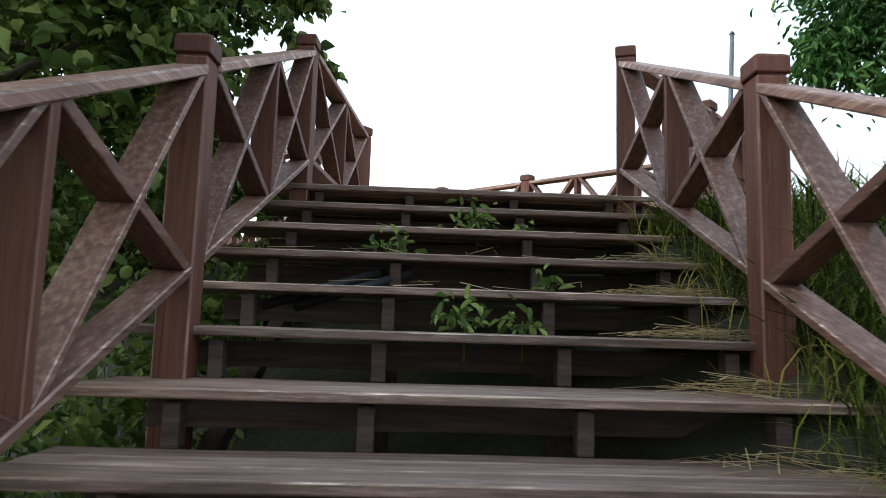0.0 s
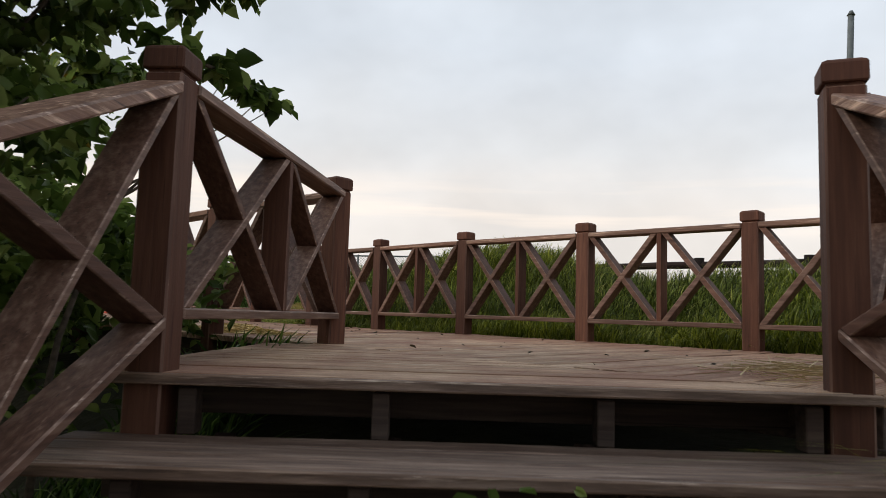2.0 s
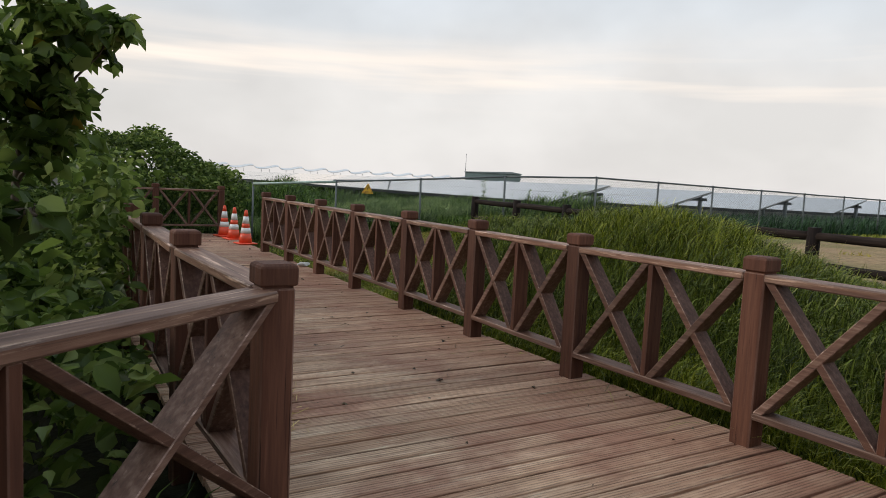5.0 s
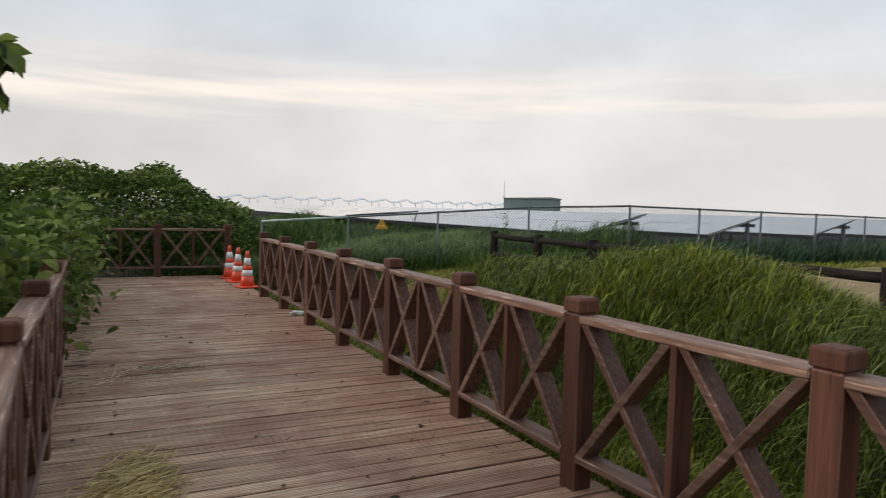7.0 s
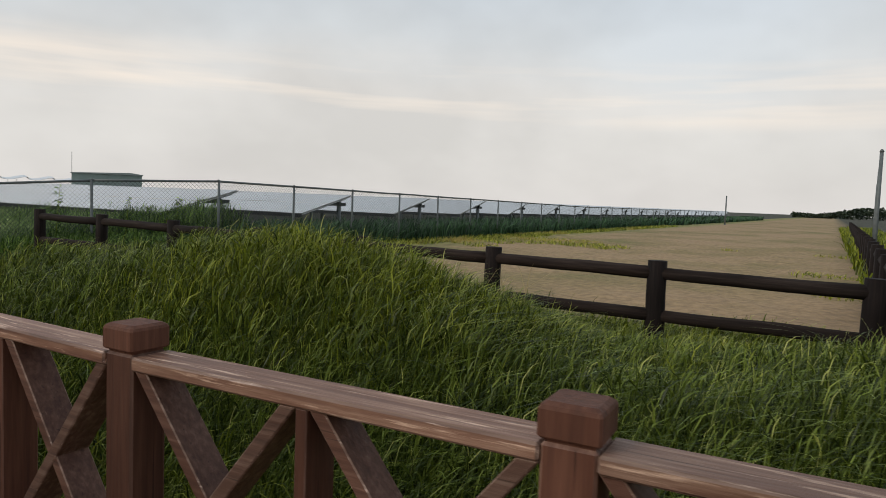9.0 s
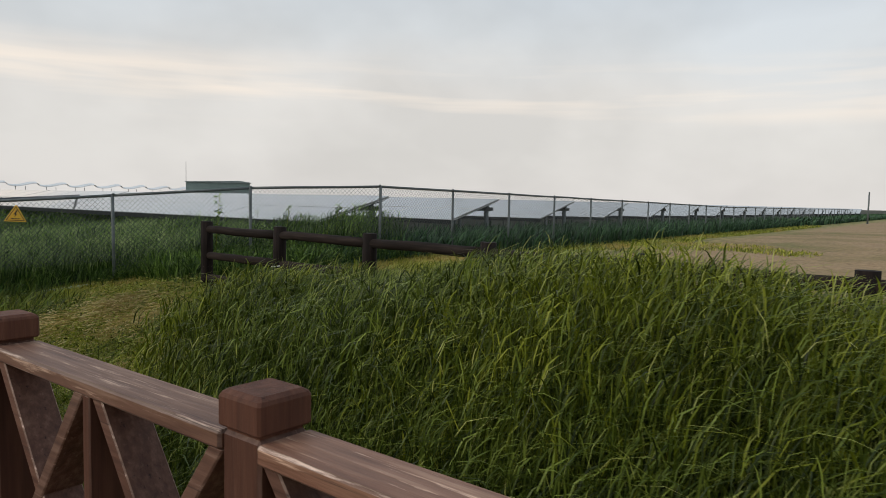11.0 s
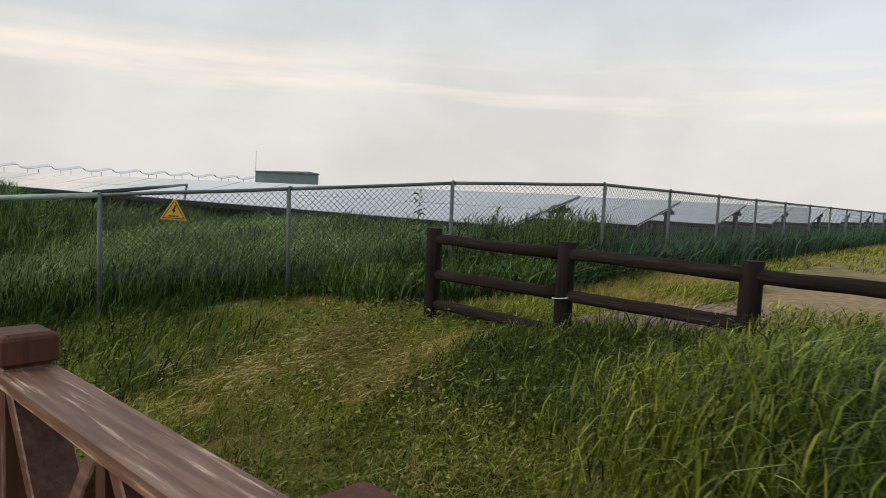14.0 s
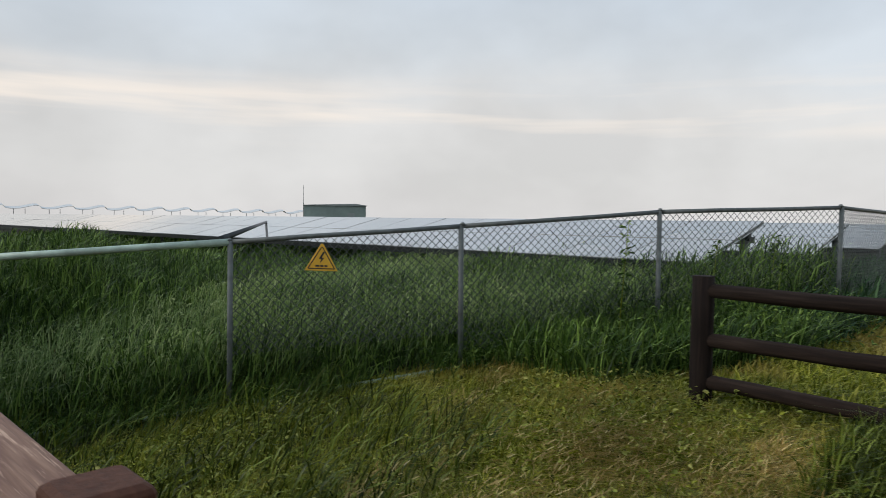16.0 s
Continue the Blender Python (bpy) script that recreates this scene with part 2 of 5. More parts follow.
STEEL = simple("galvanised_steel", (0.115, 0.13, 0.13), 0.6, 0.1, 0.25, 14)
WIRE = simple("chain_link_wire", (0.075, 0.085, 0.085), 0.7, 0.0, 0.2, 10)
PIPE_GREEN = simple("faded_green_pipe", (0.36, 0.46, 0.40), 0.5, 0.0, 0.25, 9)
ORANGE = simple("orange_cone_plastic", (0.80, 0.085, 0.03), 0.45, 0.0, 0.12, 12)
WHITE = simple("white_reflective_band", (0.78, 0.77, 0.74), 0.4, 0.0, 0.1, 12)
SIGN_Y = simple("yellow_sign_paint", (0.72, 0.40, 0.02), 0.4, 0.0, 0.08, 10)
SIGN_K = simple("black_sign_paint", (0.02, 0.018, 0.015), 0.5)
BLD = simple("grey_green_cladding", (0.22, 0.285, 0.26), 0.6, 0.0, 0.1, 1.5)
ROOF = simple("grey_roof_sheet", (0.26, 0.30, 0.29), 0.5, 0.0, 0.1, 1.5)
DARKMETAL = simple("dark_frame_metal", (0.05, 0.055, 0.06), 0.5, 0.6, 0.2, 6)
PAPER = simple("white_litter", (0.75, 0.75, 0.72), 0.7)
BARK = simple("tree_bark", (0.10, 0.075, 0.055), 0.9, 0.0, 0.4, 30, 0.6)
STONE = simple("paver_concrete", (0.25, 0.155, 0.125), 0.9, 0.0, 0.35, 22, 0.4)

# panels: glass over cells; low-angle sky reflection partly painted in as a pale base
m_, n_, l_, b_ = material("sky_pale_panel_glass", 0.12)
v_, _ = mapped(n_, l_, (1, 1, 1))
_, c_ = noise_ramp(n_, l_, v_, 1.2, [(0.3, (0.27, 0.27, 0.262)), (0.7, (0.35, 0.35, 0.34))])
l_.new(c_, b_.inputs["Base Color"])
b_.inputs["Coat Weight"].default_value = 0.9
b_.inputs["Specular IOR Level"].default_value = 0.8
PANEL = m_
# aluminium frames; on the far panels this pale colour replaces the sky's reflection
ALU_SKY_PALE = simple("pale_aluminium_and_sky_sheen", (0.72, 0.73, 0.73), 0.35, 0.2, 0.06, 6)


def leafy(name, dark, mid, pale, patch=None, patch_scale=0.4, rough=0.5, trans=0.18, spec=0.3):
    """Leaves or blades: a tint of its own for each, broad patches over the ground, light through the leaf."""
    m, n, l, b = material(name, rough)
    b.inputs["Specular IOR Level"].default_value = spec
    g = n.new("ShaderNodeNewGeometry")
    r = n.new("ShaderNodeValToRGB")
    e = r.color_ramp.elements
    e[0].color, e[1].color = (*dark, 1), (*pale, 1)
    x = e.new(0.6)
    x.color = (*mid, 1)
    l.new(g.outputs["Random Per Island"], r.inputs["Fac"])
    c = r.outputs["Color"]
    v, raw = mapped(n, l, (1, 1, 1), False)
    f2, c2 = noise_ramp(n, l, v, 0.9, [(0.35, (0.75, 0.78, 0.75)), (0.68, (1.2, 1.18, 1.1))], 3.0)
    c = blend(n, l, c, c2, 1.0, "MULTIPLY")
    if patch:
        f3, c3 = noise_ramp(n, l, v, patch_scale, [(0.50, (0, 0, 0)), (0.66, (0.75, 0.75, 0.75))], 3.0)
        c = blend(n, l, c, patch, c3)
    l.new(c, b.inputs["Base Color"])
    t = n.new("ShaderNodeBsdfTranslucent")
    l.new(c, t.inputs["Color"])
    s = n.new("ShaderNodeMixShader")
    s.inputs["Fac"].default_value = trans
    l.new(b.outputs[0], s.inputs[1])
    l.new(t.outputs[0], s.inputs[2])
    l.new(s.outputs[0], n["Material Output"].inputs["Surface"])
    return m


GRASS = leafy("long_green_grass", (0.036, 0.048, 0.003), (0.145, 0.180, 0.008), (0.40, 0.42, 0.055), rough=0.55, trans=0.25)
GRASS_REED = leafy("bluish_green_reeds", (0.018, 0.030, 0.004), (0.075, 0.105, 0.010), (0.24, 0.30, 0.055), rough=0.5)
# teal cast of haze and fence mesh is put into this grass colour
GRASS_VERGE = leafy("haze_tinted_verge_grass", (0.010, 0.030, 0.012), (0.035, 0.085, 0.036), (0.10, 0.20, 0.085), rough=0.5)
GRASS_TIP = leafy("pale_grass_tips", (0.18, 0.22, 0.04), (0.36, 0.40, 0.09), (0.58, 0.56, 0.19), rough=0.5, trans=0.35)
GRASS_TIP_COOL = leafy("pale_green_grass_tips", (0.12, 0.20, 0.06), (0.26, 0.36, 0.13), (0.48, 0.55, 0.26), rough=0.5, trans=0.3)
GRASS_MIX = leafy("mown_green_and_straw_grass", (0.070, 0.090, 0.008), (0.285, 0.315, 0.028), (0.64, 0.60, 0.13), (0.52, 0.36, 0.12), 0.62, rough=0.55, trans=0.35)
GRASS_DEEP = leafy("dense_dark_grass", (0.014, 0.034, 0.006), (0.058, 0.120, 0.018), (0.25, 0.37, 0.085), rough=0.5)
LITTER = leafy("dead_leaf", (0.05, 0.035, 0.025), (0.10, 0.07, 0.045), (0.17, 0.13, 0.08))
HAY = leafy("golden_hay", (0.36, 0.25, 0.09), (0.58, 0.42, 0.17), (0.78, 0.63, 0.31))
STRAW = leafy("dry_straw", (0.34, 0.25, 0.12), (0.60, 0.48, 0.27), (0.80, 0.69, 0.45))
LEAF = leafy("broad_green_leaf", (0.040, 0.070, 0.014), (0.135, 0.200, 0.042), (0.34, 0.41, 0.125), rough=0.42, trans=0.5)
LEAF_Y = leafy("yellowing_leaf", (0.20, 0.16, 0.02), (0.35, 0.25, 0.03), (0.42, 0.33, 0.05))
LEAF_B = leafy("narrow_bright_leaf", (0.030, 0.085, 0.018), (0.065, 0.150, 0.034), (0.14, 0.25, 0.065))
LEAF_FAR = leafy("far_dark_foliage", (0.02, 0.03, 0.018), (0.03, 0.045, 0.024), (0.045, 0.06, 0.03))

# ground: dark soil under grass, a pale mown field beyond the log fence
m_, n_, l_, b_ = material("ground_soil_and_field", 0.95)
v_, raw_ = mapped(n_, l_, (1, 1, 1), False)
f1_, soil_ = noise_ramp(n_, l_, v_, 1.4, [(0.3, (0.017, 0.017, 0.009)), (0.55, (0.033, 0.034, 0.015)), (0.75, (0.07, 0.062, 0.028))], 6.0)
f2_, field_ = noise_ramp(n_, l_, v_, 0.22, [(0.30, (0.15, 0.14, 0.035)), (0.42, (0.23, 0.165, 0.065)), (0.56, (0.33, 0.215, 0.11)), (0.8, (0.24, 0.15, 0.08))], 7.0, 0.65)
f3_, fine_ = noise_ramp(n_, l_, v_, 9.0, [(0.3, (0.7, 0.7, 0.7)), (0.7, (1.25, 1.25, 1.25))], 6.0)
field_ = blend(n_, l_, field_, fine_, 1.0, "MULTIPLY")
sx_ = n_.new("ShaderNodeSeparateXYZ")
l_.new(raw_, sx_.inputs[0])


def step_(sock, lo, hi):
    r = n_.new("ShaderNodeMapRange")
    r.inputs["From Min"].default_value, r.inputs["From Max"].default_value = lo, hi
    l_.new(sock, r.inputs["Value"])
    return r.outputs[0]


k_ = n_.new("ShaderNodeMath")
k_.operation = "MULTIPLY"
l_.new(step_(sx_.outputs["X"], 4.2, 5.4), k_.inputs[0])
l_.new(step_(sx_.outputs["Y"], 8.6, 7.4), k_.inputs[1])
k2_ = n_.new("ShaderNodeMath")
k2_.operation = "MULTIPLY"
l_.new(k_.outputs[0], k2_.inputs[0])
l_.new(step_(sx_.outputs["Y"], -2.5, -0.5), k2_.inputs[1])
# dry thatch lies under the mown grass on the bank
f4_, thatch_ = noise_ramp(n_, l_, v_, 3.0, [(0.32, (0.07, 0.085, 0.02)), (0.5, (0.20, 0.19, 0.05)), (0.68, (0.38, 0.29, 0.11))], 7.0)
k3_ = n_.new("ShaderNodeMath")
k3_.operation = "MULTIPLY"
l_.new(step_(sx_.outputs["X"], 0.6, 1.6), k3_.inputs[0])
l_.new(step_(sx_.outputs["Y"], 6.4, 7.6), k3_.inputs[1])
k4_ = n_.new("ShaderNodeMath")
k4_.operation = "MULTIPLY"
l_.new(k3_.outputs[0], k4_.inputs[0])
l_.new(step_(sx_.outputs["Y"], 11.6, 10.6), k4_.inputs[1])
soil_ = blend(n_, l_, soil_, thatch_, k4_.outputs[0])
l_.new(blend(n_, l_, soil_, field_, k2_.outputs[0]), b_.inputs["Base Color"])
bump(n_, l_, b_, f3_, 0.8, 0.05)
GROUND = m_


# ---- mesh helpers ----
def part(name, bm, mat, parent=None, label="", m=None):
    """One bmesh, or a ready mesh, as one object under its thing."""
    if isinstance(bm, bmesh.types.BMesh):
        me = bpy.data.meshes.new(name)
        bm.to_mesh(me)
        bm.free()
    else:
        me = bm
    if mat and not me.materials:
        me.materials.append(mat)
    ob = new(name, me)
    ob.parent = parent
    if m is not None:
        ob.matrix_local = m
    if label:
        ob["label"] = label
    return ob


def thing(name, label, category, group="", kind="", m=None):
    ob = new(name)
    if m is not None:
        ob.matrix_world = m
    return tagged(ob, label, category, group, kind)


def prism(pts, w0, w1, bevel=0.004):
    """A board: an outline in the x-z plane, pulled out along y from w0 to w1, edges eased."""
    bm = bmesh.new()
    a = [bm.verts.new((x, w0, z)) for x, z in pts]
    b = [bm.verts.new((x, w1, z)) for x, z in pts]
    n = len(pts)
    bm.faces.new(a)
    bm.faces.new(b[::-1])
    for i in range(n):
        bm.faces.new((a[i], b[i], b[(i + 1) % n], a[(i + 1) % n]))
    bmesh.ops.recalc_face_normals(bm, faces=bm.faces)
    if bevel:
        bmesh.ops.bevel(bm, geom=bm.edges[:], offset=bevel, segments=1, affect="EDGES", material=1)
    return bm


def block(sx, sy, sz, bevel=0.005, z0=None):
    """A box, centred in x and y, from z0 up (or centred)."""
    z0 = -sz / 2 if z0 is None else z0
    return prism([(-sx / 2, z0), (sx / 2, z0), (sx / 2, z0 + sz), (-sx / 2, z0 + sz)], -sy / 2, sy / 2, bevel)


def rod(p, q, r0, r1=None, sides=10, bm=None, wobble=0.0, rings=1):
    """A round bar from p to q, tapered, its middle a little uneven."""
    p, q = Vector(p), Vector(q)
    r1 = r0 if r1 is None else r1
    bm = bm or bmesh.new()
    ax = (q - p).normalized()
    u = ax.orthogonal().normalized()
    v = ax.cross(u)
    loops = []
    for j in range(rings + 1):
        f = j / rings
        c = p.lerp(q, f)
        if wobble and 0 < j < rings:
            c = c + u * random.uniform(-wobble, wobble) + v * random.uniform(-wobble, wobble)
        r = r0 + (r1 - r0) * f
        loops.append([bm.verts.new(c + (u * math.cos(a) + v * math.sin(a)) * r * (1 + random.uniform(-1, 1) * wobble * 2)) for a in (2 * math.pi * i / sides for i in range(sides))])
    for a, b in zip(loops, loops[1:]):
        for i in range(sides):
            f = bm.faces.new((a[i], a[(i + 1) % sides], b[(i + 1) % sides], b[i]))
            f.smooth = True
    bm.faces.new(loops[0][::-1])
    bm.faces.new(loops[-1])
    return bm


def mesh_of(name, verts, faces, mat, smooth=False):
    me = bpy.data.meshes.new(name)
    me.from_pydata(verts, [], faces)
    me.update()
    me.materials.append(mat)
    return me


def quads_mesh(name, verts, faces_by_n, mat):
    """A mesh from arrays: verts (n,3), and index arrays (m,k)."""
    me = bpy.data.meshes.new(name)
    me.vertices.add(len(verts))
    me.vertices.foreach_set("co", np.asarray(verts, np.float32).ravel())
    loops = np.concatenate([f.ravel() for f in faces_by_n])
    tot = np.concatenate([np.full(len(f), f.shape[1]) for f in faces_by_n])
    start = np.concatenate([[0], np.cumsum(tot)[:-1]])
    me.loops.add(len(loops))
    me.loops.foreach_set("vertex_index", loops.astype(np.int32))
    me.polygons.add(len(tot))
    me.polygons.foreach_set("loop_start", start.astype(np.int32))
    me.polygons.foreach_set("loop_total", tot.astype(np.int32))
    me.update(calc_edges=True)
    me.materials.append(mat)
    return me


# ---- plan ----
HEAD = 48.0
S = Vector((math.sin(radians(HEAD)), math.cos(radians(HEAD)), 0))
S1L, S1R = Vector((-4.54, -1.20, 0)), Vector((-2.90, -2.87, 0))
R = (S1R - S1L).normalized()
NOSE = (S1L + S1R) / 2
RISE, GOING, BAY = 0.2005, 0.405, 1.45
LIP = 0.062  # by which treads and landing run on in front of the posts
LX = -2.86


def ground_z(x, y):
    """The bank: level on top, falling away to the west under the stairs; the field to the east a little higher."""
    west = -0.35 - 0.72 * np.maximum(0, -3.4 - x)
    west = np.maximum(west, -3.4)
    east = np.clip((x - 0.3) / 4.2, 0, 1)
    north = np.clip((y - 6.0) / 5.0, 0, 1)
    top = 0.42 - 0.28 * north * np.clip((8 - x) / 5, 0, 1)
    sa, sb = (x - NOSE.x) * R.x + (y - NOSE.y) * R.y, (x - NOSE.x) * S.x + (y - NOSE.y) * S.y
    bank = np.clip((sa - 1.5) / 0.35, 0, 1)
    west = west + bank * np.maximum(0, np.maximum(np.minimum(0.48 * sb, 0) - 0.62, -3.3) - west)
    z = np.where(x < -3.4, west, -0.35 + (0.35 + top) * east * east * (3 - 2 * east))
    return z


def axis(lo, hi, step, far):
    mid = np.arange(lo, hi + step, step)
    g = step * np.cumsum(1.35 ** np.arange(1, 60))
    g = g[g < far]
    return np.concatenate([lo - g[::-1], mid, hi + g])


gx, gy = axis(-14, 22, 0.5, 3000), axis(-12, 26, 0.5, 3000)
GX, GY = np.meshgrid(gx, gy)
GZ = ground_z(GX, GY)
rng = np.random.default_rng(4)
GZ += np.where((np.abs(GX) < 25) & (np.abs(GY) < 40), rng.uniform(-0.03, 0.03, GX.shape), 0)
nx, ny = len(gx), len(gy)
idx = np.arange(nx * ny).reshape(ny, nx)
gf = np.stack([idx[:-1, :-1], idx[:-1, 1:], idx[1:, 1:], idx[1:, :-1]], -1).reshape(-1, 4)
ground = part("ground", quads_mesh("ground", np.stack([GX, GY, GZ], -1).reshape(-1, 3), [gf], GROUND), None)
tagged(ground, "grassy bank and pale mown field reaching the horizon", "ground", kind="structure")


# ---- wooden railings ----
POST_W, CAP_W = 0.132, 0.147
_cache = {}


def shared(key, build, mat):
    if key not in _cache:
        me = bpy.data.meshes.new(key[0])
        bm = build()
        bm.to_mesh(me)
        bm.free()
        me.materials.append(mat)
        if mat in WORN_EDGE:
            me.materials.append(WORN_EDGE[mat])
        _cache[key] = me
    return _cache[key]


def cap_mesh():
    """A shallow block whose top falls a little to the edges, its arrises worn round."""
    h = CAP_W / 2
    bm = bmesh.new()
    loops = []
    for w, z in ((h - 0.004, 0.0), (h, 0.005), (h, 0.066), (h - 0.004, 0.075), (h - 0.016, 0.083)):
        c = 0.006
        loops.append([bm.verts.new((x, y, z)) for x, y in ((-w + c, -w), (w - c, -w), (w, -w + c), (w, w - c), (w - c, w), (-w + c, w), (-w, w - c), (-w, -w + c))])
    for a, b in zip(loops, loops[1:]):
        for i in range(8):
            bm.faces.new((a[i], a[(i + 1) % 8], b[(i + 1) % 8], b[i]))
    bm.faces.new(loops[0][::-1])
    bm.faces.new(loops[-1])
    return bm


def railing_post(parent, p, top, foot, yaw):
    """A square post from foot to top, with a chamfered cap over a narrow neck."""
    m = pose(p[0], p[1], 0, 0, 0, yaw)
    h = top - 0.098 - foot
    me = shared(("post", round(h, 2)), lambda: block(POST_W, POST_W, round(h, 2), 0.008, 0.0), POST)
    post = part("post", me, None, parent, m=m @ pose(0, 0, foot))
    neck = shared(("neck",), lambda: block(POST_W - 0.016, POST_W - 0.016, 0.02, 0.0, 0.0), POST)
    part("neck", neck, None, post, m=pose(0, 0, round(h, 2) - 0.004))
    part("cap", shared(("cap",), cap_mesh, POST), None, post, "chamfered square post cap", m=pose(0, 0, round(h, 2) + 0.010))


def railing_bay(parent, p, q, top_z, low_z, rise):
    """Handrail, bottom rail, stile and crossed braces between the posts at p and q; rise: by how much q's end is higher."""
    p, q = Vector((p[0], p[1], 0)), Vector((q[0], q[1], 0))
    d = q - p
    n = d.length
    yaw = math.degrees(math.atan2(d.y, d.x))
    u0, u1 = POST_W / 2, n - POST_W / 2
    k = rise / n
    key = (round(n, 2), round(rise, 2), round(top_z - low_z, 2))
    T = top_z - low_z
    z = lambda u, h: h + k * u
    m = pose(p.x, p.y, low_z, 0, 0, yaw)

    def flat(u, v, h, th):
        return [(u, z(u, h - th)), (v, z(v, h - th)), (v, z(v, h)), (u, z(u, h))]

    part("handrail", shared(("handrail", *key), lambda: prism(flat(u0, u1, T, 0.045), -0.074, 0.074, 0.007), RAIL_TOP), None, parent, m=m)
    part("bottom_rail", shared(("bottom_rail", *key), lambda: prism(flat(u0, u1, 0.04, 0.04), -0.068, 0.068, 0.006), RAIL_WORN_LIT), None, parent, m=m)
    lo, hi, um = 0.04, T - 0.045, n / 2
    part("stile", shared(("stile", *key), lambda: prism([(um - 0.02, z(um - 0.02, lo)), (um + 0.02, z(um + 0.02, lo)), (um + 0.02, z(um + 0.02, hi)), (um - 0.02, z(um - 0.02, hi))], -0.066, 0.066, 0.004), POST), None, parent, m=m)
    e = 0.055
    for i, (a, b) in enumerate(((u0, um - 0.02), (um + 0.02, u1))):
        up = [(a, z(a, lo)), (a + e, z(a + e, lo)), (b, z(b, hi)), (b - e, z(b - e, hi))]
        dn = [(a, z(a, hi)), (a + e, z(a + e, hi)), (b, z(b, lo)), (b - e, z(b - e, lo))]
        # the front brace takes the paler wood, worn and painted as lit
        part("brace", shared(("brace_a", i, *key), lambda: prism(dn, -0.064, 0.064, 0.004), RAIL_WORN_LIT), None, parent, m=m)
        part("brace", shared(("brace_b", i, *key), lambda: prism(up, -0.060, 0.060, 0.004), RAIL), None, parent, m=m)


def railing(label, posts, tops, foots, group="walkway railings", joined=False):
    """A run of railing through posts (x, y), with their top heights and foot heights; joined: its first post belongs to another run."""
    run = thing("wooden_railing", label, "railing", group)
    for i, (p, t, f) in enumerate(zip(posts, tops, foots)):
        if joined and i == 0:
            continue
        a, b = posts[max(0, i - 1)], posts[min(len(posts) - 1, i + 1)]
        railing_post(run, p, t, f, math.degrees(math.atan2(b[1] - a[1], b[0] - a[0])))
    for (p, q, s, t) in zip(posts, posts[1:], tops, tops[1:]):
        railing_bay(run, p, q, s - 0.103, s - 0.94, t - s)
    return run


RIGHT = [(0.03, -2.94), (0.03, -1.50), (-0.025, 0.0), (-0.07, 1.485), (-0.035, 2.94), (-0.025, 4.35), (-0.025, 5.81), (0.0, 7.235), (0.017, 8.72), (0.02, 10.15)]
railing("reddish-brown stained wooden railing with crossed braces along the walkway edge", RIGHT, [1.11] * 10, [-0.5] * 10)
L0 = (LX + 0.045, 0.14)
LEFT = [L0, (LX - 0.02, 1.62), (LX, 3.14), (LX + 0.01, 4.6)] + [(LX, 4.6 + BAY * k) for k in range(1, 7)]
railing("brown stained wooden railing overgrown by the thicket", LEFT, [1.10] * 10, [-0.5] * 10)
SOUTH = (-1.45, -2.92)
ends = [(-2.80, 13.8), (-1.39, 13.8), (0.02, 13.8)]
railing("brown wooden railing closing the end of the walkway", ends, [1.12] * 3, [-0.4] * 3)
stair_l = [tuple((S1L - S * 2.10 * k)[:2]) for k in range(0, 4)]
stair_r = [tuple((S1R - S * 2.13 * k)[:2]) for k in range(0, 4)]
st_top_l, st_top = [1.11 - 0.955 * k for k in range(4)], [1.14 - 0.965 * k for k in range(4)]
st_foot = [-1.15 - 1.02 * k for k in range(4)]
st_foot[0] = -0.7
run_l = railing("weathered brown wooden stair railing with crossed braces", [L0] + stair_l, [1.10] + st_top_l, [-0.5] + st_foot, "stair railings", True)
run_r = railing("weathered brown wooden stair railing beside dry grass", [RIGHT[0], SOUTH] + stair_r, [1.11, 1.12] + st_top, [-0.5, -0.5] + st_foot, "stair railings", True)

# ---- deck ----
deck = thing("deck", "weathered brown plank walkway with open joints and litter", "deck", kind="structure")
W = 0.15
DX0, DX1 = LX - 0.07, 0.085


def plank_mesh(key, length, width, thick, seed):
    def build():
        bm = bmesh.new()
        rnd = random.Random(seed)
        n = 6
        prof = [(-width / 2, -thick), (width / 2, -thick), (width / 2, -0.005), (width / 2 - 0.006, 0), (-width / 2 + 0.006, 0), (-width / 2, -0.005)]
        loops = []
        for i in range(n + 1):
            x = -length / 2 + length * i / n
            dy, dz = rnd.uniform(-0.003, 0.003), rnd.uniform(-0.0035, 0.0025)
            loops.append([bm.verts.new((x, y + dy, z + dz)) for y, z in prof])
        for a, b in zip(loops, loops[1:]):
            for i in range(6):
                bm.faces.new((a[i], a[(i + 1) % 6], b[(i + 1) % 6], b[i]))
        bm.faces.new(loops[0][::-1])
        bm.faces.new(loops[-1])
        bmesh.ops.recalc_face_normals(bm, faces=bm.faces)
        return bm
    return shared(key, build, DECK if key[0] == "plank" else TREAD)


dl = DX1 - DX0
y = -2.99
i = 0
while y < 13.95:
    me = plank_mesh(("plank", i % 7), dl, W - 0.015, 0.04, i % 7)
    part("plank", me, None, deck, m=pose((DX0 + DX1) / 2 + random.uniform(-0.006, 0.006), y + W / 2, random.uniform(-0.004, 0.001), 0, 0, random.uniform(-0.12, 0.12) + (180 if i % 2 else 0)))
    y += W
    i += 1
